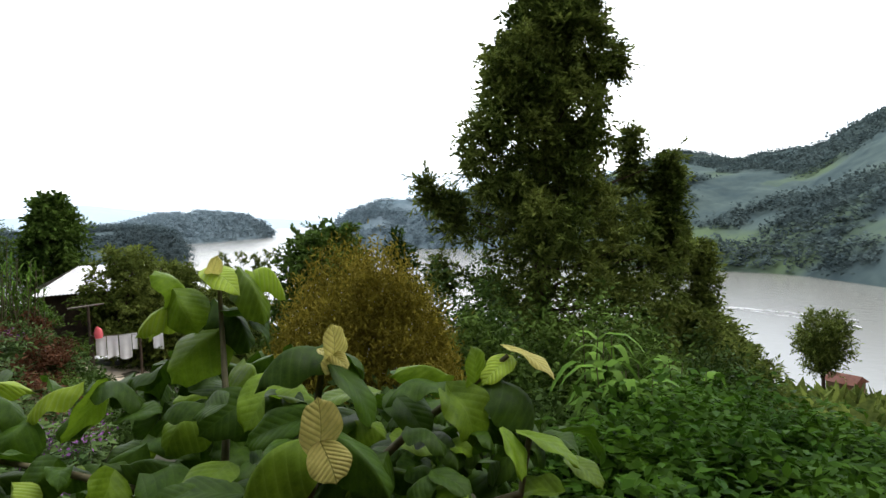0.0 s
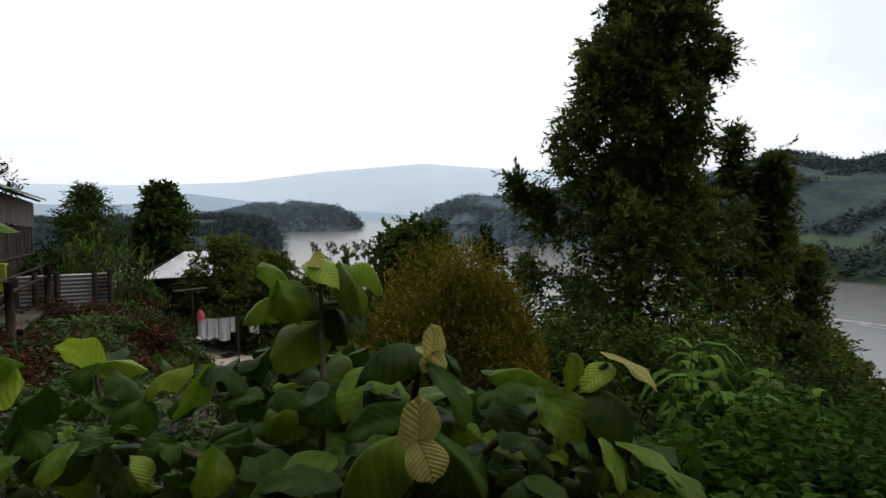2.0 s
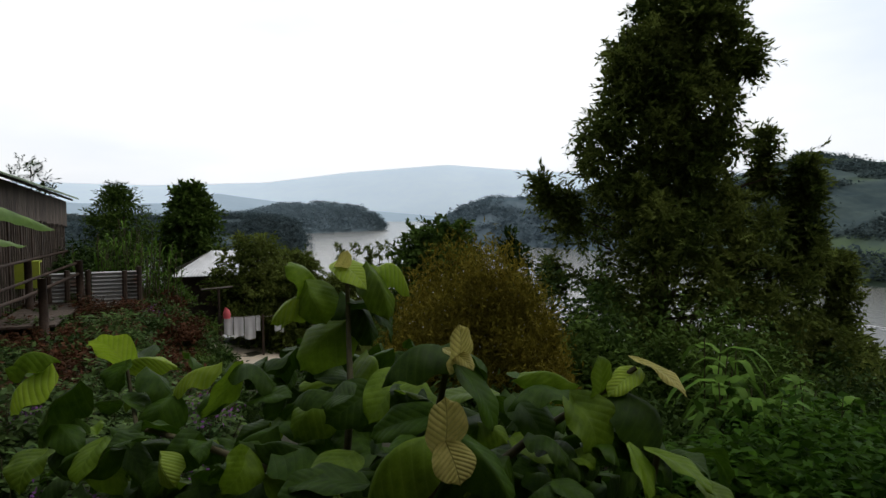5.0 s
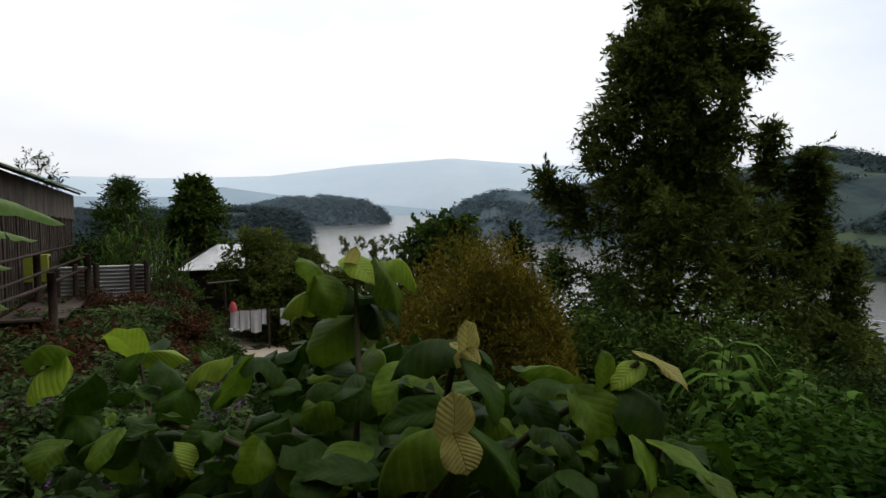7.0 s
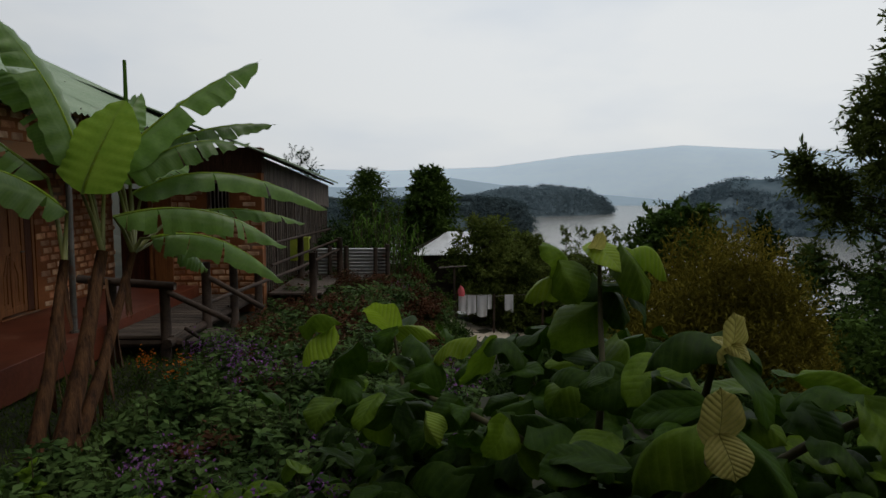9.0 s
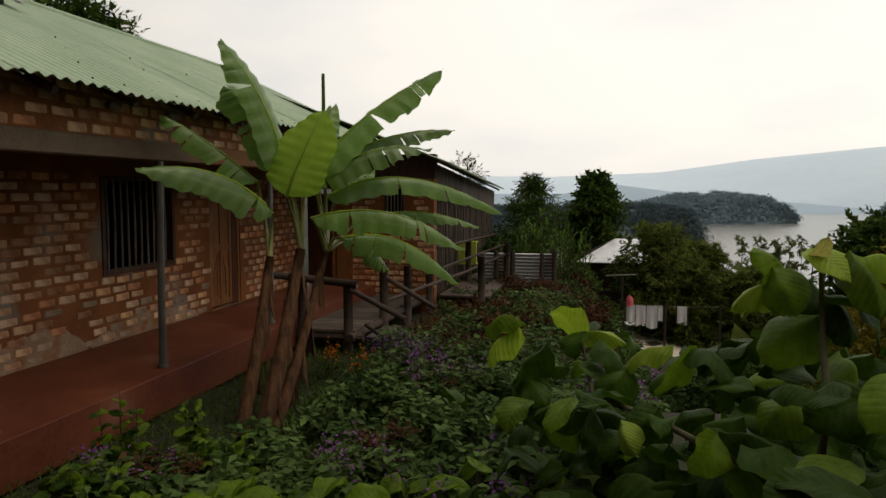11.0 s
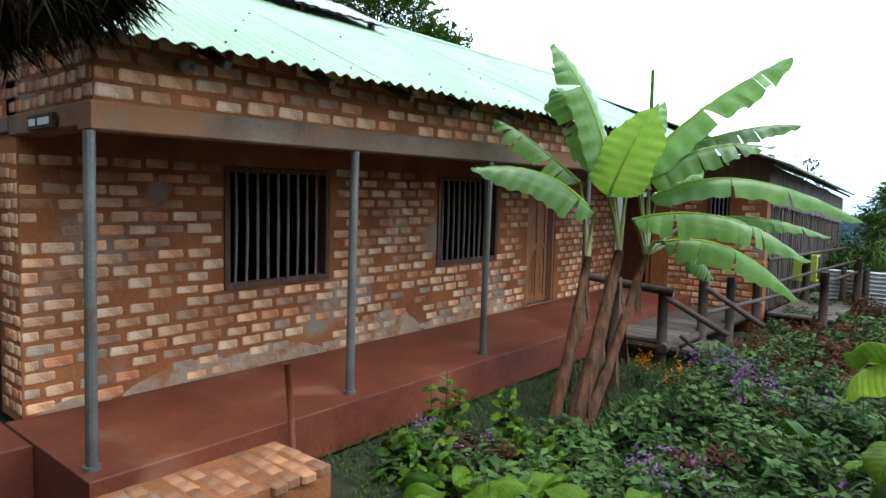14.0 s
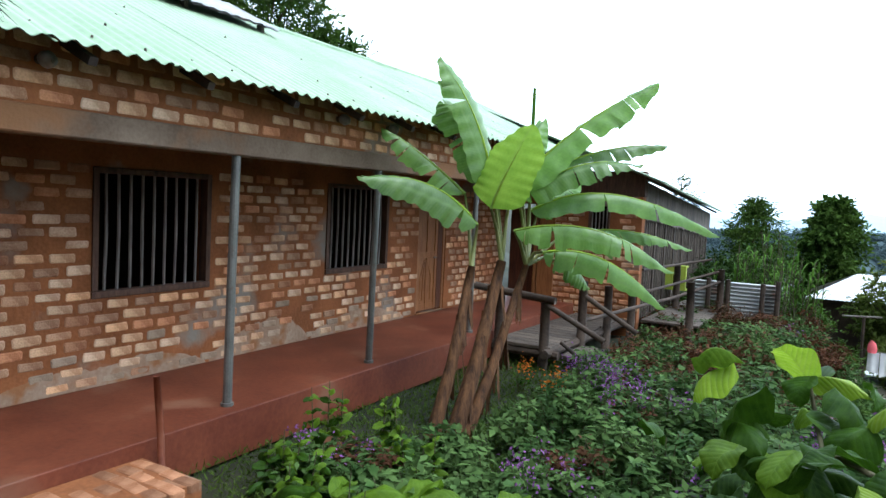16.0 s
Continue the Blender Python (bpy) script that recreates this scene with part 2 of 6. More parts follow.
M = dict(
    soil=material("soil", (0.013, 0.017, 0.006), (0.035, 0.032, 0.014), 0.6, 0.95, 0.5, 9),
    mud=material("mud_mortar", (0.150, 0.050, 0.015), (0.310, 0.112, 0.036), 1.6, 0.95, 0.5, 30, stain=((0.24, 0.2, 0.16), 1.1, 0.56)),
    brick=material("fired_brick", (0.360, 0.190, 0.105), (0.760, 0.560, 0.400), 4, 0.92, 0.7, 60, rnd=0.16, tints=((1, 0.9, 0.78), (0.62, 0.5, 0.42), (1, 0.86, 0.7), (0.78, 0.62, 0.5), (1, 0.95, 0.88), (0.8, 0.5, 0.34), (0.5, 0.34, 0.25), (1, 0.8, 0.6))),
    brick2=material("fired_brick_joined", (0.360, 0.190, 0.105), (0.760, 0.560, 0.400), 4, 0.92, 0.7, 60, island=0.16, tints=((1, 0.9, 0.78), (0.62, 0.5, 0.42), (1, 0.86, 0.7), (0.78, 0.62, 0.5), (1, 0.95, 0.88), (0.8, 0.5, 0.34), (0.5, 0.34, 0.25), (1, 0.8, 0.6))),
    brick_grey=material("cement_smeared_brick", (0.24, 0.155, 0.10), (0.40, 0.29, 0.20), 5, 0.95, 0.6, 60, rnd=0.25),
    paver=material("worn_paving_brick", (0.2, 0.075, 0.03), (0.36, 0.17, 0.085), 4, 0.92, 0.6, 50, rnd=0.35),
    skim=material("cement_skim", (0.24, 0.135, 0.08), (0.37, 0.26, 0.18), 2.2, 0.95, 0.6, 22, stain=((0.26, 0.115, 0.045), 3.0, 0.54)),
    slab=material("red_oxide_screed", (0.085, 0.017, 0.007), (0.170, 0.046, 0.020), 1.4, 0.55, 0.2, 24, stain=((0.19, 0.080, 0.045), 1.3, 0.58)),
    concrete=material("concrete_beam", (0.125, 0.080, 0.050), (0.220, 0.155, 0.105), 2.5, 0.9, 0.5, 35, stain=((0.26, 0.12, 0.05), 0.9, 0.46)),
    pipe=material("galvanised_pipe", (0.108, 0.105, 0.095), (0.209, 0.196, 0.174), 3, 0.45, 0.15, 50, metal=0.5, stain=((0.14, 0.08, 0.05), 5, 0.6)),
    frame=material("dark_window_wood", (0.05, 0.025, 0.015), (0.12, 0.06, 0.035), 4, 0.7, 0.3, 30, stretch=(6, 6, 1)),
    bar=material("window_bar_wood", (0.12, 0.1, 0.085), (0.25, 0.21, 0.18), 4, 0.7, 0.3, 30, stretch=(6, 6, 1)),
    door=material("varnished_door_wood", (0.17, 0.060, 0.020), (0.33, 0.140, 0.048), 4, 0.45, 0.2, 26, stretch=(9, 9, 0.7)),
    door_dark=material("dark_door_wood", (0.05, 0.016, 0.008), (0.12, 0.04, 0.018), 4, 0.6, 0.2, 26, stretch=(9, 9, 0.7)),
    board=material("weathered_board", (0.07, 0.055, 0.045), (0.19, 0.15, 0.12), 4, 0.85, 0.4, 26, island=0.35, rnd=0.25, stretch=(7, 7, 0.8)),
    deck_wood=material("dark_deck_plank", (0.045, 0.032, 0.024), (0.12, 0.09, 0.068), 4, 0.75, 0.5, 26, rnd=0.35, stretch=(1, 8, 8)),
    log=material("dark_log", (0.025, 0.017, 0.012), (0.085, 0.055, 0.038), 4, 0.8, 0.6, 26),
    # near-black base colour: the shade of unlit insides is painted in
    dark=material("interior_shade", (0.010, 0.008, 0.006), (0.024, 0.018, 0.014), 2, 0.95, 0.1, spec=0.03),
    roof=material("green_roof_sheet", (0.235, 0.320, 0.190), (0.345, 0.430, 0.280), 0.9, 0.5, 0.08, 16, metal=0.25, stain=((0.30, 0.36, 0.24), 1.4, 0.62)),
    tin=material("grey_tin", (0.2, 0.19, 0.18), (0.4, 0.39, 0.37), 2, 0.5, 0.1, 25, metal=0.5, stain=((0.2, 0.09, 0.05), 2.2, 0.6)),
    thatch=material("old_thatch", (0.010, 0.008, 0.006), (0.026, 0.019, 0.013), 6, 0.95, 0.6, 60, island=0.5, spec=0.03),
    white=material("white_sheet_roof", (0.6, 0.6, 0.6), (0.8, 0.8, 0.8), 3, 0.5, 0.1, 20, metal=0.2),
    cloth=material("white_cloth", (0.7, 0.69, 0.72), (0.86, 0.86, 0.88), 4, 0.9, 0.2, 60, leaf=0.2),
    pink=material("pink_cloth", (0.75, 0.12, 0.15), (0.85, 0.2, 0.22), 4, 0.9, 0.2, 60, leaf=0.2),
    paint=material("yellow_green_paint", (0.3, 0.36, 0.03), (0.42, 0.48, 0.06), 4, 0.6, 0.1, 30),
    rust=material("red_rust_tin", (0.120, 0.035, 0.020), (0.200, 0.065, 0.035), 3, 0.6, 0.2, 30),
    bark=material("bark", (0.028, 0.016, 0.010), (0.088, 0.052, 0.032), 5, 0.9, 0.7, 30, stretch=(1, 1, 0.3)),
    bstem=material("banana_sheath", (0.030, 0.012, 0.005), (0.165, 0.074, 0.028), 7, 0.8, 0.9, 30, stretch=(3, 3, 0.35), stain=((0.10, 0.10, 0.03), 1.5, 0.68)),
    bleaf=veined("banana_blade", (0.110, 0.220, 0.034), (0.200, 0.340, 0.062), (0.2, 0.32, 0.08), 0.4, 0.36, 95.0, 0.045, thin=0.2),
    # brighter blade copy: light shining through one leaf put into its colour
    bleaf_lit=veined("backlit_banana_blade", (0.190, 0.320, 0.028), (0.290, 0.430, 0.050), (0.25, 0.36, 0.06), 0.5, 0.36, 95.0, 0.03, thin=0.2),
    petiole=material("banana_stalk", (0.110, 0.130, 0.030), (0.220, 0.205, 0.065), 5, 0.5, 0.2, 30, stretch=(3, 3, 0.4)),
    gleaf=veined("broad_leaf", (0.017, 0.043, 0.003), (0.044, 0.090, 0.005), (0.040, 0.080, 0.009), 0.34, 0.5, 20.0, 0.14),
    yleaf=veined("young_yellow_leaf", (0.35, 0.33, 0.075), (0.50, 0.44, 0.13), (0.06, 0.065, 0.012), 0.3, 0.5, 26.0, 0.4, thin=0.24),
    mleaf=veined("mid_green_leaf", (0.075, 0.135, 0.006), (0.140, 0.230, 0.014), (0.14, 0.22, 0.024), 0.45, 0.45, 20.0, 0.14),
    limeleaf=veined("lime_leaf", (0.240, 0.360, 0.020), (0.330, 0.450, 0.040), (0.3, 0.4, 0.1), 0.4, 0.4),
    stem=material("green_brown_stem", (0.04, 0.04, 0.015), (0.1, 0.085, 0.04), 6, 0.8, 0.4, 30),
    tree=material("dark_tree_leaf", (0.042, 0.068, 0.012), (0.165, 0.200, 0.044), 0.8, 0.55, 0, 5, island=0.45, leaf=0.38),
    tree2=material("mid_tree_leaf", (0.014, 0.030, 0.006), (0.048, 0.083, 0.017), 0.8, 0.55, 0, 5, island=0.4, leaf=0.22),
    tree3=material("green_tree_leaf", (0.030, 0.062, 0.010), (0.095, 0.150, 0.028), 0.8, 0.55, 0, 5, island=0.4, leaf=0.25),
    brown=material("bronze_bush_leaf", (0.110, 0.098, 0.011), (0.225, 0.185, 0.026), 1.0, 0.65, 0, 5, island=0.4, leaf=0.25),
    fresh=material("fresh_garden_leaf", (0.013, 0.043, 0.003), (0.042, 0.094, 0.006), 1.5, 0.5, 0, 6, island=0.35, leaf=0.3),
    garden=material("garden_leaf", (0.034, 0.070, 0.018), (0.110, 0.165, 0.048), 1.5, 0.5, 0, 6, island=0.4, leaf=0.25),
    red=material("red_weed_leaf", (0.050, 0.026, 0.012), (0.120, 0.050, 0.026), 1.5, 0.6, 0, 6, island=0.4, leaf=0.25),
    cane=material("cane_leaf", (0.060, 0.130, 0.016), (0.125, 0.220, 0.034), 1.5, 0.5, 0, 6, island=0.35, leaf=0.3),
    flower=material("purple_flower", (0.150, 0.060, 0.190), (0.300, 0.130, 0.320), 2, 0.7, 0, 10, island=0.3, leaf=0.2),
    orange=material("orange_flower", (0.6, 0.12, 0.02), (0.75, 0.25, 0.03), 2, 0.7, 0, 10, leaf=0.2),
    grass=material("grass_blade", (0.045, 0.080, 0.012), (0.095, 0.135, 0.026), 2, 0.6, 0, 10, island=0.4, leaf=0.3),
    # slopes over the lake: haze is mixed into their bluish base colours
    hill_a=material("wooded_slope_haze_tint", (0.052, 0.076, 0.082), (0.105, 0.140, 0.130), 0.018, 0.95, 0, 0.12, stain=((0.110, 0.155, 0.080), 0.009, 0.52), spec=0.0),
    hill_b=material("far_shore_haze_tint", (0.110, 0.155, 0.180), (0.165, 0.210, 0.235), 0.01, 0.95, 0, 0.06, spec=0.0),
    # backdrop ridges: haze is put into the pale blue, and glow follows below
    hill_c=material("distant_hills_haze_glow", (0.34, 0.43, 0.50), (0.40, 0.49, 0.56), 0.004, 1.0, 0, 0.02, spec=0.0),
    hill_d=material("farthest_hills_haze_glow", (0.62, 0.72, 0.80), (0.68, 0.78, 0.85), 0.003, 1.0, 0, 0.02, spec=0.0),
)
M["bleaf"].node_tree.nodes["Principled BSDF"].inputs["Specular IOR Level"].default_value = 0.7
M["tin_pale"] = material("pale_weathered_tin", (0.42, 0.42, 0.41), (0.62, 0.62, 0.60), 2, 0.5, 0.1, 25, metal=0.3, stain=((0.26, 0.2, 0.16), 2.0, 0.6))
# crowns and slopes go paler and bluer with distance, haze painted as colour
M["wood_far"] = material("far_crowns_haze_tint", (0.054, 0.080, 0.086), (0.105, 0.140, 0.136), 0.05, 0.95, 0, 0.4, island=0.4, leaf=0.35, spec=0.0)
M["hill_f"] = material("wooded_point_haze_tint", (0.070, 0.098, 0.108), (0.105, 0.138, 0.145), 0.01, 0.95, 0, 0.06, spec=0.0)
M["wood_mid"] = material("mid_crowns_haze_tint", (0.066, 0.096, 0.106), (0.110, 0.145, 0.150), 0.05, 0.95, 0, 0.4, island=0.25, leaf=0.4, spec=0.0)
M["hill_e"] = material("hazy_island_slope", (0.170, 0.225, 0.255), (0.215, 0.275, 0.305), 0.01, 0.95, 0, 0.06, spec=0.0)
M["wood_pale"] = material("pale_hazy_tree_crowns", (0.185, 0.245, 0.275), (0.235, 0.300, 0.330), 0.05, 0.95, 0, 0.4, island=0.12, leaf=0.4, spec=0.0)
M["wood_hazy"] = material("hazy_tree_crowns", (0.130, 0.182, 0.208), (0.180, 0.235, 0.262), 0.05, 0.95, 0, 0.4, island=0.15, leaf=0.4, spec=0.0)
# faint emission adds the haze's brightness to the two backdrop ridges
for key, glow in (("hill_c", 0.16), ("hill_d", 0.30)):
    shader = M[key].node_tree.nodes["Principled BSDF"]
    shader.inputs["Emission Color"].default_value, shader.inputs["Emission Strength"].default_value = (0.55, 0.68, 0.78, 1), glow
water = bpy.data.materials.new("lake_water")
water.use_nodes = True
nn, ll = water.node_tree.nodes, water.node_tree.links
wp = nn["Principled BSDF"]
# base colour is raised to carry some of the sky's sheen
wp.inputs["Base Color"].default_value = (0.20, 0.20, 0.18, 1)
wp.inputs["Roughness"].default_value, wp.inputs["IOR"].default_value = 0.2, 1.33
w_t, w_m, w_n, w_b = nn.new("ShaderNodeTexCoord"), nn.new("ShaderNodeMapping"), nn.new("ShaderNodeTexNoise"), nn.new("ShaderNodeBump")
w_n.inputs["Scale"].default_value, w_n.inputs["Detail"].default_value = 0.3, 4
w_b.inputs["Strength"].default_value, w_b.inputs["Distance"].default_value = 0.12, 1.0
ll.new(w_t.outputs["Object"], w_n.inputs["Vector"]), ll.new(w_n.outputs["Fac"], w_b.inputs["Height"]), ll.new(w_b.outputs["Normal"], wp.inputs["Normal"])
M["water"] = water


# ---------------------------------------------------------------- mesh tools
class Geo:
    """Vertices and faces gathered for one mesh."""

    def __init__(self):
        self.v, self.f, self.n = [], [], 0

    def add(self, verts, faces):
        verts = np.asarray(verts, float).reshape(-1, 3)
        self.v.append(verts)
        self.f += [[i + self.n for i in f] for f in faces]
        self.n += len(verts)
        return self

    def box(self, lo, hi, bevel=0.0, m=None):
        (x0, y0, z0), (x1, y1, z1) = lo, hi
        b = min(bevel, 0.45 * min(x1 - x0, y1 - y0, z1 - z0))
        if b <= 0:
            v = [(x, y, z) for z in (z0, z1) for x, y in ((x0, y0), (x1, y0), (x1, y1), (x0, y1))]
            f = [(3, 2, 1, 0), (4, 5, 6, 7), (0, 1, 5, 4), (1, 2, 6, 5), (2, 3, 7, 6), (3, 0, 4, 7)]
        else:
            v = []
            for z, q in ((z0, b), (z0 + b, 0), (z1 - b, 0), (z1, b)):
                v += [(x0 + q, y0 + q, z), (x1 - q, y0 + q, z), (x1 - q, y1 - q, z), (x0 + q, y1 - q, z)]
            f = [(3, 2, 1, 0), (12, 13, 14, 15)]
            for k in range(3):
                f += [(4 * k + i, 4 * k + (i + 1) % 4, 4 * k + 4 + (i + 1) % 4, 4 * k + 4 + i) for i in range(4)]
        v = np.array(v)
        if m is not None:
            v = np.array([m @ Vector(p) for p in v])
        return self.add(v, f)

    def tube(self, pts, radii, n=8, cap=True):
        pts = [Vector(p) for p in pts]
        if isinstance(radii, (int, float)):
            radii = [radii] * len(pts)
        verts, faces = [], []
        for i, p in enumerate(pts):
            d = (pts[min(i + 1, len(pts) - 1)] - pts[max(i - 1, 0)]).normalized()
            a = d.cross(Vector((0.13, 0.99, 0.05)) if abs(d.y) < 0.9 else Vector((1, 0, 0))).normalized()
            b = d.cross(a)
            verts += [p + (a * math.cos(6.28319 * k / n) + b * math.sin(6.28319 * k / n)) * radii[i] for k in range(n)]
            if i:
                faces += [((i - 1) * n + k, (i - 1) * n + (k + 1) % n, i * n + (k + 1) % n, i * n + k) for k in range(n)]
        if cap:
            faces += [tuple(range(n)), tuple((len(pts) - 1) * n + k for k in reversed(range(n)))]
        return self.add([tuple(v) for v in verts], faces)

    def grid(self, pts):
        """pts: rows x columns x 3"""
        pts = np.asarray(pts, float)
        r, c = pts.shape[:2]
        return self.add(pts.reshape(-1, 3), [(i * c + j, i * c + j + 1, (i + 1) * c + j + 1, (i + 1) * c + j) for i in range(r - 1) for j in range(c - 1)])

    def mesh(self, name, shear=0.0):
        me = bpy.data.meshes.new(name)
        v = np.concatenate(self.v) if self.v else np.zeros((0, 3))
        if shear:
            v = v.copy()
            v[:, 2] += shear * v[:, 1]
        me.from_pydata(v.tolist(), [], self.f)
        me.update()
        return me


def quads(name, v):
    """A mesh of separate four-cornered leaves: v is n x 4 x 3."""
    v = np.asarray(v, np.float32)
    n = len(v)
    me = bpy.data.meshes.new(name)
    me.vertices.add(4 * n), me.loops.add(4 * n), me.polygons.add(n)
    me.vertices.foreach_set("co", v.ravel())
    me.loops.foreach_set("vertex_index", np.arange(4 * n, dtype=np.int32))
    me.polygons.foreach_set("loop_start", np.arange(0, 4 * n, 4, dtype=np.int32))
    me.update(calc_edges=True)
    return me


def part(name, geo, mat, parent=None, label="", smooth=False, shear=0.0):
    me = geo if isinstance(geo, bpy.types.Mesh) else geo.mesh(name, shear)
    if not me.materials:
        me.materials.append(M[mat])
    if smooth:
        me.polygons.foreach_set("use_smooth", [True] * len(me.polygons))
    ob = new(name, me)
    if parent:
        ob.parent = parent
    if label:
        ob["label"] = label
    return ob


def thing(name, label, category, group="", kind="", at=(0, 0, 0)):
    ob = new(name)
    ob.location = at
    ob.empty_display_size = 0.1
    return tagged(ob, label, category, group, kind)


RNG = np.random.default_rng(7)


def leaves(centres, length, width, droop=0.2, flat=0.5, rng=RNG, dirs=None):
    """Bent leaf quads at the given places. flat: how far blades lie level."""
    c = np.asarray(centres, float)
    n = len(c)
    d = rng.normal(size=(n, 3)) if dirs is None else np.asarray(dirs) + 0.35 * rng.normal(size=(n, 3))
    d[:, 2] = d[:, 2] * (1 - flat) - droop
    d /= np.linalg.norm(d, axis=1)[:, None] + 1e-9
    up = rng.normal(size=(n, 3)) * (1 - flat) + np.array([0, 0, 1.0])
    s = np.cross(d, up)
    s /= np.linalg.norm(s, axis=1)[:, None] + 1e-9
    L = (length * rng.uniform(0.6, 1.3, n))[:, None]
    W = (width * rng.uniform(0.6, 1.3, n))[:, None]
    mid = c + d * L * 0.45 + np.cross(s, d) * L * 0.1
    return np.stack([c, mid + s * W / 2, c + d * L, mid - s * W / 2], 1)


def clumps(centres, spread, per, rng=RNG):
    c = np.repeat(np.asarray(centres, float), per, axis=0)
    return c + rng.normal(size=c.shape) * np.asarray(spread) * 0.5


# ---------------------------------------------------------------- land and water
LAKE = -40.0
EYE = (6.5, -4.1, 1.9)


def step(a, b, x):
    t = np.clip((np.asarray(x, float) - a) / (b - a), 0, 1)
    return t * t * (3 - 2 * t)


def ground(x, y):
    """Height of the land: a garden terrace, a bank beside it, and the slope down to the lake."""
    x, y = np.asarray(x, float), np.asarray(y, float)
    z = -0.42 - 1.75 * step(5.0, 7.0, x) * step(2.5, 9.0, y)
    z = z - 0.23 * np.maximum(0, x - 8.0) - 0.14 * np.maximum(0, y - 17.0) * step(0, 8, x)
    z = z + 0.30 * np.maximum(0, -x - 5.5) * step(-60, -5, -np.abs(x))
    z = z + 0.55 * step(-3.4, -5.0, y) * step(4.2, 5.4, x)
    z = z - 0.16 * np.maximum(0, y - 21.0)
    return np.maximum(z, LAKE - 6)


def land():
    g = Geo()
    radii = np.concatenate([np.linspace(0, 24, 60), 24 + np.geomspace(1, 4900, 46)])
    ang = np.radians(np.arange(0, 360.1, 2.0))
    R, A = np.meshgrid(radii, ang, indexing="ij")
    X, Y = 5 + R * np.sin(A), 2 + R * np.cos(A)
    Z = ground(X, Y)
    bump = np.array([[noise.noise((a * 0.9, b * 0.9, 0.0)) * 0.07 for a, b in zip(u, w)] for u, w in zip(X, Y)])
    Z = Z + np.where(R < 40, bump, 0)
    hill = np.maximum(0, -X - 30) * 0.1
    g.grid(np.stack([X, Y, np.minimum(Z + hill, 120)], -1)[:, ::-1])
    return part("ground", g, "soil", smooth=True)


tagged(land(), "brown earth and weeds sloping down to a lake", "ground", kind="structure")
g = Geo().grid([[(-200, -4900, LAKE), (-200, 4900, LAKE)], [(4900, -4900, LAKE), (4900, 4900, LAKE)]])
tagged(part("water", g, "water"), "calm grey lake water mirroring a white sky", "lake", kind="structure")


def hill(name, label, mat, az, elev, shore, ridge, rough, seed, trees=0.0, fine=30, woods=0, size=5.0, wood_mat="wood_hazy", woods_from=-0.3):
    """A wooded rise that stands out of the lake. az: bearings in degrees from +y to +x; elev: its skyline's rise at them; shore, ridge: distances."""
    g = Geo()
    steps = int((az[-1] - az[0]) / 0.13) + 2
    A = np.linspace(az[0], az[-1], steps)
    E = np.interp(A, az, elev)
    k = np.ones(7) / 7
    E = np.convolve(np.pad(E, 3, mode="edge"), k, mode="valid")
    top = EYE[2] + ridge * np.tan(np.radians(E))
    S = np.interp(A, az, shore) if np.ndim(shore) else np.full(steps, float(shore))
    U = np.concatenate([np.linspace(0, 1, fine), [1.15, 1.5, 2.0]])
    rows = []
    for u in U:
        D = S + (ridge - S) * u
        rise = np.sin(min(u, 1) * math.pi / 2) ** 0.8 if u <= 1 else max(0, 1 - (u - 1) * 1.2)
        Z = LAKE - 2 + (top - LAKE + 2) * rise
        px, py, k = D * np.sin(np.radians(A)), D * np.cos(np.radians(A)), 600.0 / max(600.0, ridge)
        wob = np.array([noise.noise((a * 0.008 * k, b * 0.008 * k, seed)) + 0.5 * noise.noise((a * 0.022 * k, b * 0.022 * k, 1.7)) for a, b in zip(px, py)])
        can = np.array([max(-0.2, noise.noise((a * 0.07, b * 0.07, 4.4))) + 0.5 * noise.noise((a * 0.17, b * 0.17, seed)) for a, b in zip(px, py)])
        can = can * (0.4 + np.array([max(0.0, noise.noise((a * 0.011, b * 0.011, seed + 3))) for a, b in zip(px, py)]) * 1.6)
        Z = Z + wob * rough * np.sin(min(u, 1) * math.pi * 0.93) + can * trees * min(1, 6 * u)
        Ar = np.radians(A)
        rows.append(np.stack([EYE[0] + D * np.sin(Ar), EYE[1] + D * np.cos(Ar), Z], -1))
    g.grid(np.array(rows)[:, ::-1])
    ob = tagged(part(name, g, mat, smooth=True), label, "hill", kind="structure")
    if woods:
        r = np.random.default_rng(int(seed))
        p = np.array(rows[:fine]).reshape(-1, 3)
        keep = np.array([noise.noise((a * 0.011, b * 0.011, seed + 3)) + 0.5 * noise.noise((a * 0.03, b * 0.03, 2.0)) > woods_from for a, b, c in p]) & (p[:, 2] > LAKE + 1)
        p = p[keep]
        p = p[r.choice(len(p), min(woods, len(p)), replace=False)]
        p = p + r.normal(size=p.shape) * np.array([3, 3, 0.8]) + np.array([0, 0, 1.5])
        crowns = clumps(p, (size, size, size * 0.8), 7, r)
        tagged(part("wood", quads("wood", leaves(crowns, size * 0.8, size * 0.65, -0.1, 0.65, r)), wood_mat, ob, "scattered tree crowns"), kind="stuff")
    return ob


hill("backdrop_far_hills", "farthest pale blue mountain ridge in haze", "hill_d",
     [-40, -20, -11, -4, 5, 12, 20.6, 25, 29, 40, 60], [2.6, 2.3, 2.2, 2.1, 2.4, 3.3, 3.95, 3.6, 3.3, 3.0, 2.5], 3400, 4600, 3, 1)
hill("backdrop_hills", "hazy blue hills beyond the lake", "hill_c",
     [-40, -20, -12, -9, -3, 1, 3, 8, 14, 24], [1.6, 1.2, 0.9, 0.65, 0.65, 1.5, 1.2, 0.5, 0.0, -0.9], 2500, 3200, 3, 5)
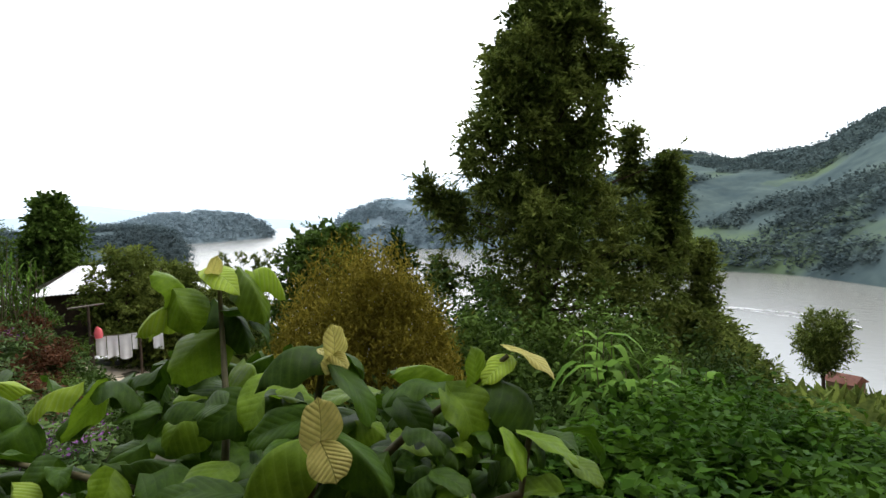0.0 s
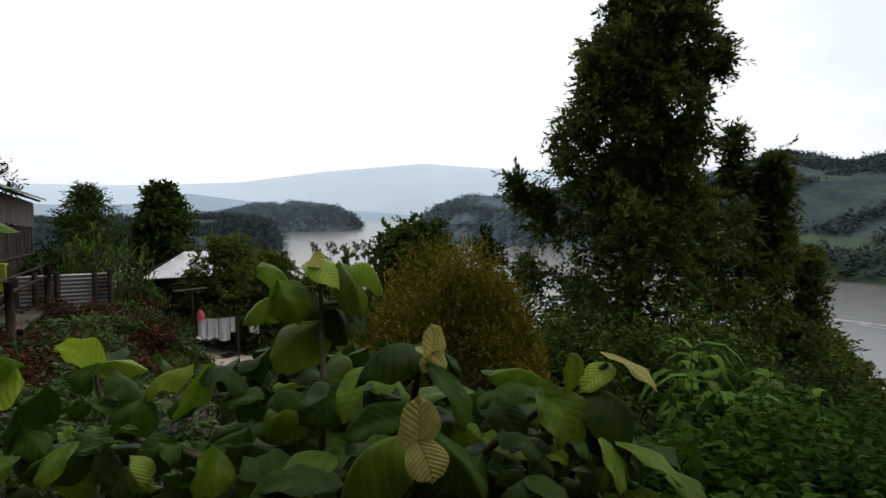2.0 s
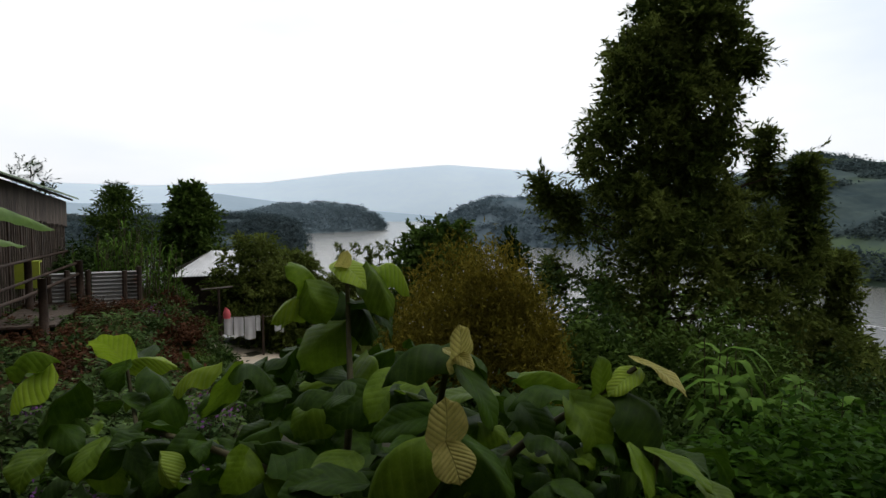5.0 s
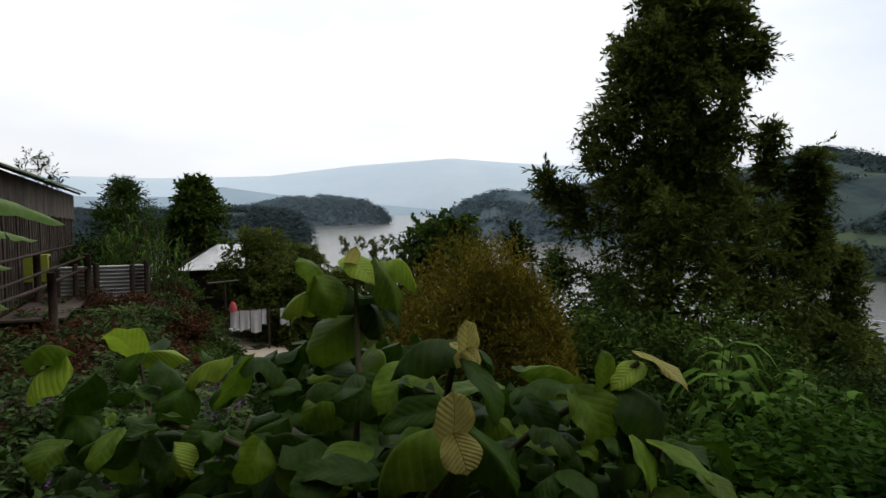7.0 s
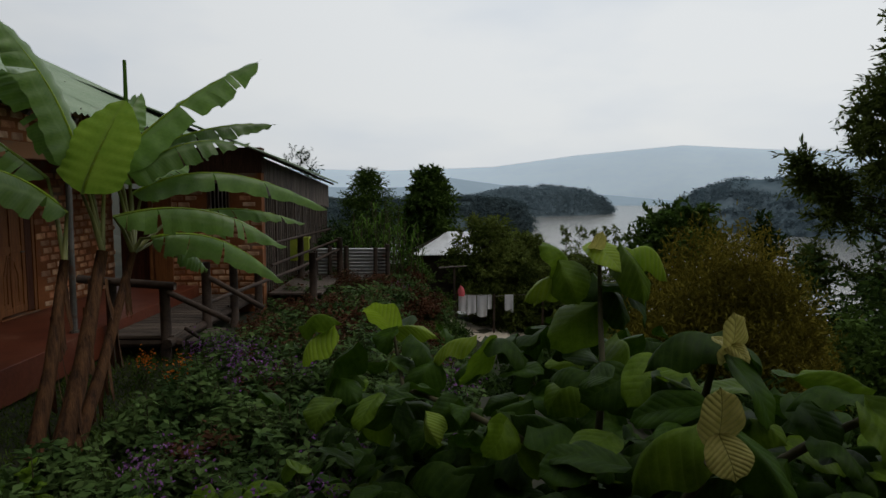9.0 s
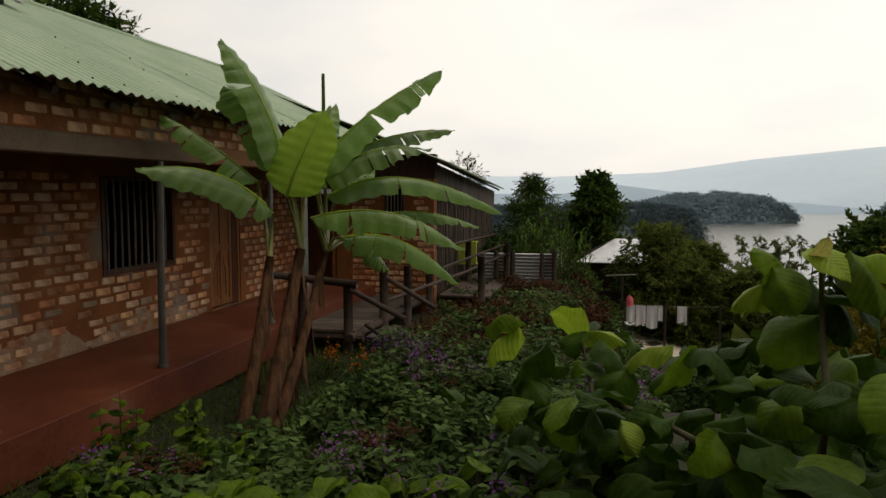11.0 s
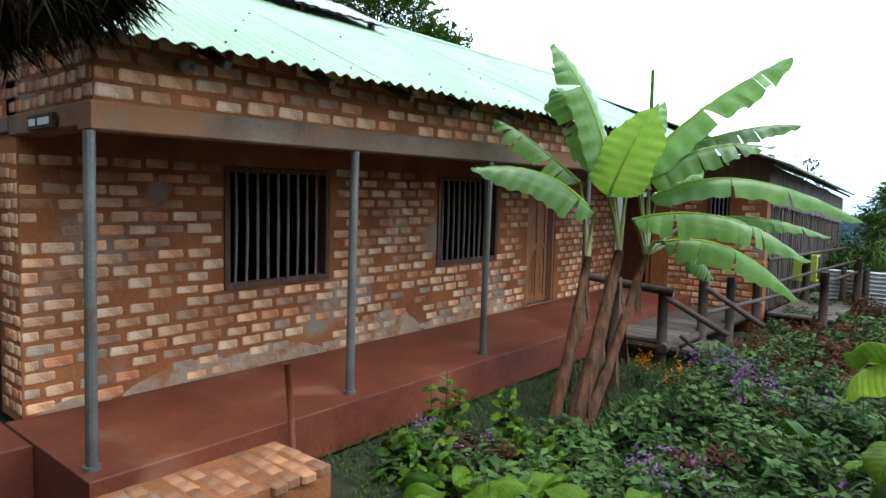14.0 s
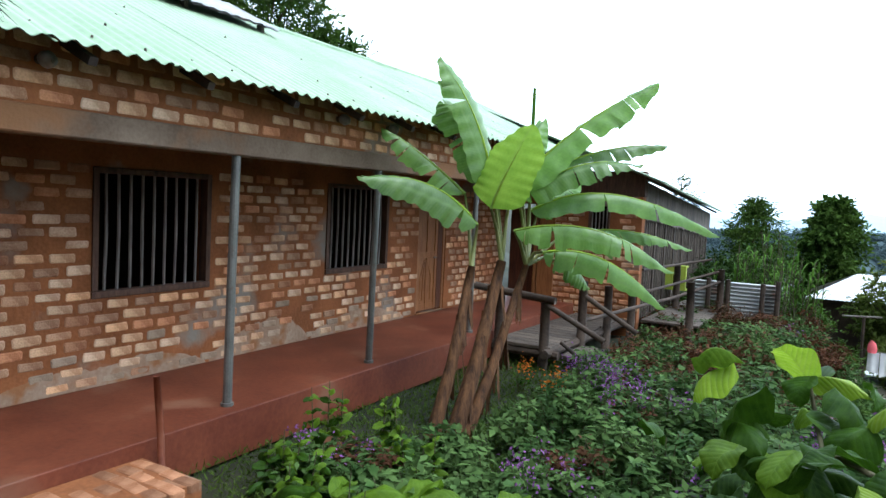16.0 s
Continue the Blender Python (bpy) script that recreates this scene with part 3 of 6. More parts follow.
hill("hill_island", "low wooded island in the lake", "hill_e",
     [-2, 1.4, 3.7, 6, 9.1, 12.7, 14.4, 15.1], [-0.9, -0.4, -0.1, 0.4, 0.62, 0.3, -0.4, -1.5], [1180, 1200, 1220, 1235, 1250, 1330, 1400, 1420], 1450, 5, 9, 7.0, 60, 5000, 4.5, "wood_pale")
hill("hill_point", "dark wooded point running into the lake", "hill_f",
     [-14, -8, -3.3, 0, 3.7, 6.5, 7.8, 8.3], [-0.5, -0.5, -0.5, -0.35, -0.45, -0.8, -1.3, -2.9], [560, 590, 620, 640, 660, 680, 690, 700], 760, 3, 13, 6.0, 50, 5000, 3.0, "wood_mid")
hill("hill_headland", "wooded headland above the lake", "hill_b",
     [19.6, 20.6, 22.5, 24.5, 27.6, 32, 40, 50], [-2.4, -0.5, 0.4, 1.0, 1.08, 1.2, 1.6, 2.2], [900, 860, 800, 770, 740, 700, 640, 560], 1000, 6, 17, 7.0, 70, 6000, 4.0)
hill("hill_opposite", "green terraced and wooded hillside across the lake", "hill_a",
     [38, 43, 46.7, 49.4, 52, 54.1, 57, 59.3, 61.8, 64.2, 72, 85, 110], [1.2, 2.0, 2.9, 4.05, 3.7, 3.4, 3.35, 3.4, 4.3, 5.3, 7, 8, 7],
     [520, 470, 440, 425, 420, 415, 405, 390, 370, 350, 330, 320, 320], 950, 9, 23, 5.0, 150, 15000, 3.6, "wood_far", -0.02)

rw = np.random.default_rng(90)
streaks = []
for k in range(170):
    lane = k % 2
    u = rw.uniform(0, 1)
    az, d = radians(53 + 9.5 * u), 276 - 30 * u + 9 * lane * (0.3 + u) + rw.normal() * 0.7
    c = np.array([EYE[0] + d * math.sin(az), EYE[1] + d * math.cos(az), LAKE + 0.05])
    t = np.array([math.cos(az + 0.6), -math.sin(az + 0.6), 0]) * rw.uniform(1.0, 3.5)
    w = np.array([math.sin(az + 0.6), math.cos(az + 0.6), 0]) * rw.uniform(0.15, 0.45)
    streaks.append([c - t, c - w, c + t, c + w])
tagged(part("water_wake", quads("wake", streaks), "white"), "broken pale lines of a wake on the lake", "wake", kind="stuff")

# ---------------------------------------------------------------- house
SH = 0.015                     # the whole building rises a little along its length
WALL_Y0, WALL_Y1, PORCH, WING_X = -2.31, 8.8, 1.49, 2.88
WIN = [(-0.46, 0.92, 0.88, 2.17), (2.90, 4.36, 0.88, 2.17)]
DOOR = (5.26, 6.18, 0.02, 2.02)


def wall_panels(g, y0, y1, z0, z1, holes, x0, x1):
    """A wall in the plane of x with real openings (ya, yb, za, zb), welded into one body."""
    ys = sorted({y0, y1, *[v for h in holes for v in h[:2]]})
    zs = sorted({z0, z1, *[v for h in holes for v in h[2:]]})

    def solid(i, j):
        if not (0 <= i < len(ys) - 1 and 0 <= j < len(zs) - 1):
            return False
        cy, cz = (ys[i] + ys[i + 1]) / 2, (zs[j] + zs[j + 1]) / 2
        return not any(h[0] < cy < h[1] and h[2] < cz < h[3] for h in holes)

    def at(side, i, j):
        return (side * len(ys) + i) * len(zs) + j

    faces = []
    for i in range(len(ys) - 1):
        for j in range(len(zs) - 1):
            if not solid(i, j):
                continue
            faces += [(at(1, i, j), at(1, i + 1, j), at(1, i + 1, j + 1), at(1, i, j + 1)),
                      (at(0, i, j + 1), at(0, i + 1, j + 1), at(0, i + 1, j), at(0, i, j))]
            for di, dj, p, q in ((-1, 0, (i, j), (i, j + 1)), (1, 0, (i + 1, j + 1), (i + 1, j)), (0, -1, (i + 1, j), (i, j)), (0, 1, (i, j + 1), (i + 1, j + 1))):
                if not solid(i + di, j + dj):
                    faces.append((at(0, *p), at(1, *p), at(1, *q), at(0, *q)))
    return g.add([(x, y, z) for x in (x0, x1) for y in ys for z in zs], faces)


house = thing("house", "long brick house with a red porch and green sheet roof", "house")
front_wall = part("wall", wall_panels(Geo(), WALL_Y0, WALL_Y1 - 0.15, -0.05, 2.95, WIN + [DOOR], -0.22, 0.0), "mud", house, "orange mud-mortared brick wall", shear=SH)
upper = Geo().box((PORCH - 0.24, WALL_Y0, 2.50), (PORCH, WALL_Y1 - 0.003, 2.98))
upper_wall = part("upper_wall", upper, "mud", house, "brick band above the porch beam", shear=SH)
gable = Geo()
gable.box((-5.4, WALL_Y0, 2.50), (PORCH - 0.243, WALL_Y0 + 0.22, 2.98))
gable.add([(-5.4, WALL_Y0, 2.98), (1.2, WALL_Y0, 2.98), (-2.0, WALL_Y0, 4.5), (-5.4, WALL_Y0 + 0.22, 2.98), (1.2, WALL_Y0 + 0.22, 2.98), (-2.0, WALL_Y0 + 0.22, 4.5)],
          [(0, 1, 2), (5, 4, 3), (0, 2, 5, 3), (1, 4, 5, 2)])
gable_wall = part("gable_wall", gable, "mud", house, "brick end wall over dark doorways", shear=SH)
for x0, x1 in ((-0.52, -0.223), (-2.3, -2.08), (-5.4, -3.3)):
    part("end_pier", Geo().box((x0, WALL_Y0, -0.05), (x1, WALL_Y0 + 0.22, 2.36)), "mud", house, "brick pier between doorways", shear=SH)
back = Geo().box((-5.6, WALL_Y0, -0.3), (-5.403, 9.0, 3.0))
back.box((-5.4, 8.85, -0.3), (-0.225, 9.0, 2.95))
part("back_wall", back, "mud", house, shear=SH)
# inner walls and loft are near-black to stand for unlit depth
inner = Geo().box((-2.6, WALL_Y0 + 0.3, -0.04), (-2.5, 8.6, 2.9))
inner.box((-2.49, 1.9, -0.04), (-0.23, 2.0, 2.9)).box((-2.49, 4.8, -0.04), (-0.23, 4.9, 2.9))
part("inner_wall", inner, "dark", house, "near-black walls standing for unlit rooms", shear=SH)
part("loft", Geo().box((-5.3, WALL_Y0 + 0.23, 2.953), (PORCH - 0.25, 8.78, 2.99)), "dark", house, "near-black sheet standing for shade under the roof", shear=SH)
beam = Geo().box((PORCH - 0.2, WALL_Y0 - 0.02, 2.30), (PORCH + 0.02, WALL_Y1 - 0.003, 2.497), 0.012)
part("beam", beam, "concrete", house, "rough concrete porch beam", shear=SH)
beam = Geo().box((-0.1, WALL_Y0 - 0.02, 2.33), (PORCH - 0.203, WALL_Y0 + 0.2, 2.497), 0.012)
beam.box((-5.4, WALL_Y0 - 0.03, 2.36), (-0.103, WALL_Y0 + 0.2, 2.497), 0.012)
part("end_beam", beam, "concrete", house, shear=SH)
slab = Geo().box((-0.02, WALL_Y0 - 0.12, -0.42), (PORCH + 0.16, 6.9, 0.0), 0.006)
slab.box((-3.5, WALL_Y0 - 1.05, -0.5), (0.62, WALL_Y0 - 0.122, -0.02), 0.006)
slab.box((-0.02, 6.903, -0.42), (PORCH + 0.1, WALL_Y1, -0.004), 0.006)
part("porch_slab", slab, "slab", house, "polished dark red porch floor", shear=SH)


def post(y, lean):
    g = Geo().tube([(PORCH - 0.05, y, 0.0), (PORCH - 0.05, y + lean * 0.5, 1.1), (PORCH - 0.04, y + lean, 2.3)], [0.042, 0.041, 0.04], 12)
    g.tube([(PORCH - 0.05, y, 0.0), (PORCH - 0.05, y, 0.03)], 0.06, 12)
    return part("post", g, "pipe", house, "galvanised pipe post", smooth=False, shear=SH)


for y, lean in ((-2.33, 0.01), (0.0, 0.02), (2.12, 0.03), (4.6, 0.02)):
    post(y, lean)


def window(y0, y1, z0, z1, bars, xf=0.0):
    w = part("window", Geo().box((xf - 0.1, y0, z0), (xf + 0.02, y1, z0 + 0.07), 0.008), "frame", house, "barred opening in a dark wooden frame", shear=SH)
    for a, b in (((y0, z0 + 0.073), (y0 + 0.06, z1)), ((y1 - 0.06, z0 + 0.073), (y1, z1)), ((y0 + 0.063, z1 - 0.06), (y1 - 0.063, z1))):
        part("window_frame", Geo().box((xf - 0.1, a[0], a[1]), (xf + 0.02, b[0], b[1]), 0.008), "frame", w, shear=SH)
    for k in range(bars):
        y = y0 + 0.06 + (y1 - y0 - 0.12) * (k + 0.75) / (bars + 0.5)
        q = random.uniform(-0.008, 0.008)
        part("bar", Geo().tube([(xf - 0.04, y - q, z0 + 0.06), (xf - 0.035, y + q, (z0 + z1) / 2), (xf - 0.04, y, z1 - 0.05)], [0.015, 0.017, 0.014], 7), "bar", w, shear=SH)
    return w


window(*WIN[0], 9)
window(*WIN[1], 10)


def plank_door(y0, y1, z0, z1, x, mat):
    d = part("door", Geo().box((x - 0.05, y0 + 0.07, z0 + 0.02), (x - 0.02, y1 - 0.07, z1 - 0.07)), mat, house, "varnished panelled wooden door", shear=SH)
    a, b = y0 + 0.08, y1 - 0.3
    for k in range(3):
        part("stile", Geo().box((x - 0.02, a + (b - a) * k / 2, z0 + 0.03), (x + 0.0, a + (b - a) * k / 2 + 0.07, z1 - 0.08), 0.006), mat, d, shear=SH)
    for z in (z0 + 0.03, z0 + 0.95, z1 - 0.2):
        part("rail", Geo().box((x - 0.018, a + 0.073, z), (x - 0.004, b - 0.003, z + 0.11), 0.006), mat, d, shear=SH)
    for k in range(5):
        u = a + 0.1 + (b - a - 0.2) * k / 4
        part("moulding", Geo().tube([(x - 0.016, u, z0 + 0.2), (x - 0.012, u, z0 + 0.6), (x - 0.016, a + (b - a) * 0.5 + (u - a - (b - a) * 0.5) * 0.3, z0 + 0.92)], 0.012, 6), mat, d, shear=SH)
    part("leaf_edge", Geo().box((x - 0.03, b + 0.075, z0 + 0.02), (x + 0.005, y1 - 0.07, z1 - 0.075), 0.005), "door_dark", d, shear=SH)
    for lo, hi in (((y0, z0), (y0 + 0.065, z1)), ((y1 - 0.065, z0), (y1, z1)), ((y0 + 0.068, z1 - 0.065), (y1 - 0.068, z1))):
        part("door_frame", Geo().box((x - 0.14, lo[0], lo[1]), (x + 0.015, hi[0], hi[1]), 0.006), mat, d, shear=SH)
    part("handle", Geo().tube([(x + 0.0, b - 0.02, 0.98), (x + 0.05, b - 0.02, 0.98), (x + 0.055, b - 0.12, 0.98)], 0.01, 6), "pipe", d, "metal lever handle", shear=SH)
    part("threshold", Geo().box((x - 0.16, y0, -0.002), (x + 0.05, y1, 0.018), 0.005), "concrete", d, shear=SH)
    return d


plank_door(*DOOR, -0.03, "door")

# corrugated roof in sheets, with a capped ridge
EAVE_X, EAVE_Z, RIDGE_X, RIDGE_Z = 1.95, 2.86, -2.0, 4.70


def corrugated(name, mat, eave, ridge, y0, y1, pitch, amp, parent, label, shear=SH, thick=0.006, rows=5):
    """A wavy sheet from (x, z) eave to ridge, running from y0 to y1, with a thickness."""
    n = int((y1 - y0) / pitch * 8)
    Y = np.linspace(y0, y1, n)
    w = amp * np.sin(2 * math.pi * (Y - y0) / pitch)
    out = []
    for t in (0.0, -thick):
        out.append([np.stack([np.full(n, eave[0] + (ridge[0] - eave[0]) * u + 0.006 * math.sin(9 * u)), Y, eave[1] + (ridge[1] - eave[1]) * u + w + t], -1) for u in np.linspace(0, 1, rows)])
    g = Geo()
    up = eave[0] > ridge[0]
    g.grid(np.array(out[0]) if not up else np.array(out[0])[:, ::-1])
    g.grid(np.array(out[1])[:, ::-1] if not up else np.array(out[1]))
    return part(name, g, mat, parent, label, smooth=True, shear=shear)


roof = part("roof", Geo().tube([(RIDGE_X, -2.8, RIDGE_Z + 0.0), (RIDGE_X, 9.3, RIDGE_Z + 0.0)], 0.07, 10), "roof", house, "pale green corrugated sheet roof", shear=SH)
y = -2.8
while y < 9.2:
    lift = 0.012 * (int(round((y + 2.8) / 0.9)) % 2)
    corrugated("roof_sheet", "roof", (EAVE_X + random.uniform(-0.02, 0.02), EAVE_Z + lift), (RIDGE_X, RIDGE_Z + lift), y, min(y + 0.96, 9.3), 0.14, 0.015, roof, "")
    y += 0.9
corrugated("roof_sheet", "roof", (-5.95, EAVE_Z), (RIDGE_X, RIDGE_Z), -2.8, 9.3, 0.12, 0.016, roof, "")
for k in range(13):
    y = -2.5 + 0.95 * k
    part("rafter", Geo().box((-0.02, -0.03, -0.06), (4.1, 0.03, 0.0), 0.0, Matrix.Translation((EAVE_X - 0.1, y, EAVE_Z - 0.035)) @ Matrix.Rotation(math.atan2(RIDGE_Z - EAVE_Z, EAVE_X - RIDGE_X), 4, "Y") @ Matrix.Rotation(math.pi, 4, "Z")), "log", roof, "dark timber rafter", shear=SH)
for k in range(4):
    u = 0.06 + 0.13 * k
    x, z = EAVE_X + (RIDGE_X - EAVE_X) * u, EAVE_Z + (RIDGE_Z - EAVE_Z) * u
    for j in range(30):
        yy = -2.68 + j * 0.4
        if j % 3 == k % 3 or k == 0:
            part("roof_nail", Geo().tube([(x, yy, z + 0.006), (x, yy, z + 0.024)], [0.011, 0.007], 6), "log", roof, shear=SH)

# grey sheet raised over the ridge on battens
panel = thing("roof_vent_sheet", "weathered grey sheet raised on battens over the roof ridge", "roof sheet")
corrugated("sheet", "tin", (-0.95, 4.36), (-2.1, 4.9), -1.6, 2.85, 0.2, 0.008, panel, "", thick=0.03)
for y in (-1.4, 0.0, 1.4, 2.7):
    part("batten", Geo().box((-1.3, y, 4.33), (-1.2, y + 0.06, 4.47)), "board", panel, shear=SH)

# wing at the far end
wing = thing("house_wing", "brick wing of the house with grey timber boarding under its eaves", "house")
wy = WALL_Y1
flat = wall_panels(Geo(), 1.08, WING_X, -0.5, 2.36, [(1.80, 2.24, 1.60, 2.16)], wy, wy + 0.22)
w_geo = Geo().add(flat.v[0][:, [1, 0, 2]], [f[::-1] for f in flat.f])
wing_wall = part("wall", w_geo, "mud", wing, "brick wall catching the light")
part("wall_head", Geo().box((0.0, wy - 0.01, 2.363), (WING_X + 0.02, wy + 0.23, 2.86), 0.01), "frame", wing, "brown plastered band")
ww = part("window", Geo().box((1.78, wy - 0.02, 1.56), (2.26, wy + 0.1, 1.60)), "frame", wing, "small barred opening")
for x in (1.80, 2.215):
    part("window_frame", Geo().box((x, wy - 0.012, 1.603), (x + 0.03, wy + 0.1, 2.158)), "frame", ww)
for k in range(5):
    part("bar", Geo().tube([(1.87 + 0.075 * k, wy + 0.03, 1.6), (1.87 + 0.075 * k, wy + 0.03, 2.16)], 0.014, 6), "bar", ww)
# near-black sheet paints the unlit room behind the small opening
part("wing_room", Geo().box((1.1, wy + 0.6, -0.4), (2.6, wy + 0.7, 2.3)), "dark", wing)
dd = part("door", Geo().box((0.02, wy + 0.1, -0.02), (0.62, wy + 0.14, 2.05)), "door_dark", wing, "dark wooden door standing open")
part("door_leaf", Geo().box((0.74, wy - 0.02, 0.0), (1.04, wy + 0.03, 2.05), 0.01), "door", dd)
for x in (0.64, 1.043):
    part("door_frame", Geo().box((x, wy - 0.03, 0.0), (x + 0.06, wy + 0.12, 2.15), 0.006), "door", dd)
part("lintel", Geo().box((0.0, wy - 0.02, 2.153), (1.077, wy + 0.2, 2.36)), "mud", wing)


def eave_z(y):
    return 2.72 - 0.045 * (y - 8.8)


side = Geo()
y = wy + 0.24
while y < 18.4:
    x = WING_X - 0.03 * (y - wy)
    part("board", Geo().box((x - 0.025, y, eave_z(y) - 0.78 + random.uniform(-0.03, 0.03)), (x, y + 0.14, eave_z(y) - 0.04), 0.004), "board", wing)
    y += random.uniform(0.15, 0.19)
for k in range(9):
    y = wy + 0.3 + 1.13 * k
    x = WING_X - 0.03 * (y - wy)
    part("post", Geo().box((x - 0.12, y, -0.5), (x - 0.03, y + 0.09, eave_z(y) - 0.05)), "log", wing)
    if k < 8:
        for j in range(5):
            part("bar", Geo().tube([(x - 0.07, y + 0.22 + 0.18 * j, -0.1), (x - 0.07, y + 0.22 + 0.18 * j, 1.95)], 0.018, 5), "board", wing)
# near-black wall paints the shade behind the wing's bars
part("inner_wall", Geo().box((1.3, wy + 0.8, -0.5), (1.45, 18.6, 2.6)), "dark", wing)
g = Geo()
a0, a1, b0, b1 = Vector((WING_X + 0.5, wy - 0.55, 2.62)), Vector((2.9, 18.7, 2.34)), Vector((-2.0, wy - 0.55, 4.72)), Vector((-2.0, 18.7, 4.3))
rows = []
for t in np.linspace(0, 1, 260):
    e, r = a0.lerp(a1, t), b0.lerp(b1, t)
    rows.append([tuple(e.lerp(r, u) + Vector((0, 0, 0.016 * math.sin(t * 82 * 6.283)))) for u in np.linspace(0, 1, 4)])
g.grid(rows)
g.grid(np.array(rows)[:, ::-1] - np.array([0, 0, 0.02]))
part("roof", g, "roof", wing, "pale green corrugated sheet roof", smooth=True)
part("fascia", Geo().tube([(WING_X + 0.1, wy - 0.2, 2.71), (2.72, 18.7, 2.3)], 0.035, 4), "log", wing)

# brick pieces laid into the mud
BR_L, BR_H, PITCH, ROW = 0.252, 0.088, 0.285, 0.1225


def brick_mesh(seed):
    r = random.Random(seed)
    v, n = [], 8
    worn = [r.uniform(0.96, 1.03) for _ in range(n)]
    for x, q in ((-0.05, 0.0), (0.004, 0.001), (0.012, 0.013)):
        for k, (sy, sz) in enumerate(((-1, -0.66), (-0.89, -1), (0.89, -1), (1, -0.66), (1, 0.66), (0.89, 1), (-0.89, 1), (-1, 0.66))):
            v.append((x + r.uniform(-0.002, 0.002), sy * (BR_L / 2 - q) * worn[k], sz * (BR_H / 2 - q) * worn[(k + 3) % n]))
    f = [tuple(range(2 * n, 3 * n))]
    for k in range(2):
        f += [(n * k + i, n * k + (i + 1) % n, n * k + n + (i + 1) % n, n * k + n + i) for i in range(n)]
    me = Geo().add(v, f).mesh("brick")
    me.materials.append(M["brick"])
    return me


BRICKS = [brick_mesh(k) for k in range(14)]
PAVERS = [m.copy() for m in BRICKS[:7]]
for m in PAVERS:
    m.materials.clear()
    m.materials.append(M["paver"])
GREY = [m.copy() for m in BRICKS[:6]]
for m in GREY:
    m.materials.clear()
    m.materials.append(M["brick_grey"])


def lay_bricks(parent, origin, along, out, length, z0, rows, holes, limit, shear, keep=0.94, pitch=PITCH, scale=1.0, grey=False):
    """Courses of bricks on a face: origin at its lower start, along and out its directions; past the limit they are joined into one mesh."""
    r = random.Random(str(origin))
    o, a, n = Vector(origin), Vector(along), Vector(out)
    rest, made = Geo(), 0
    for i in range(rows):
        s = (0.07 if i % 2 else 0.135) * scale / 1.0
        while s < length - 0.1:
            z = z0 + i * ROW
            bad = any(h[0] - 0.1 < s < h[1] + 0.1 and h[2] - 0.05 < z < h[3] + 0.05 for h in holes)
            if not bad and r.random() < (keep if not grey or i > 3 or s > 8 else 0.72 + 0.06 * i):
                p = o + a * s
                p.z = z + shear * p.y + r.uniform(-0.008, 0.008)
                p += n * r.uniform(-0.008, 0.002)
                m = Matrix((( n.x, a.x, 0, p.x), (n.y, a.y, 0, p.y), (0, 0, 1, p.z), (0, 0, 0, 1)))
                m = m @ Matrix.Rotation(r.uniform(-0.03, 0.03), 4, "X") @ Matrix.Diagonal((1, r.uniform(0.86, 1.02) * scale * (0.5 if s < 0.08 * scale else 1), r.uniform(0.88, 1.1), 1))
                me = r.choice(GREY if grey and i < 5 and r.random() < 0.3 - 0.05 * i and s < 7.5 else BRICKS)
                if made < limit:
                    b = new("brick", me)
                    b.parent, b.matrix_basis = parent, m
                    made += 1
                else:
                    rest.add([m @ v.co for v in me.vertices], [tuple(f.vertices) for f in me.polygons])
            s += pitch * r.uniform(0.96, 1.05) * (0.74 if s < 0.08 * scale else 1)
    if rest.n:
        tagged(part("brick_course", rest, "brick2", parent), kind="stuff")


def skim_coat():
    """A thin torn skim of cement smeared along the foot of the porch wall."""
    for k, (a, b, h) in enumerate(((-1.5, 0.9, 0.34), (0.95, 2.6, 0.55), (2.65, 4.9, 0.42), (-2.2, -1.6, 0.16))):
        n = int((b - a) / 0.03)
        rows = []
        for i in range(n + 1):
            y = a + (b - a) * i / n
            t = 0.85 * h * min(1, 3 * i / n, 3 * (n - i) / n) ** 0.5 * (0.75 + 0.22 * noise.noise((y * 1.2, k, 0)) + 0.14 * noise.noise((y * 6, k, 3)) + 0.08 * noise.noise((y * 21, k, 5)))
            rows.append([(0.007 - 0.006 * (j == 4) + 0.004 * noise.noise((y * 6, j, k)), y, 0.004 + max(t, 0.01) * j / 4) for j in range(5)])
        part("cement_skim", Geo().grid(rows), "skim", front_wall, "thin grey-brown cement skim", smooth=True, shear=SH)


skim_coat()


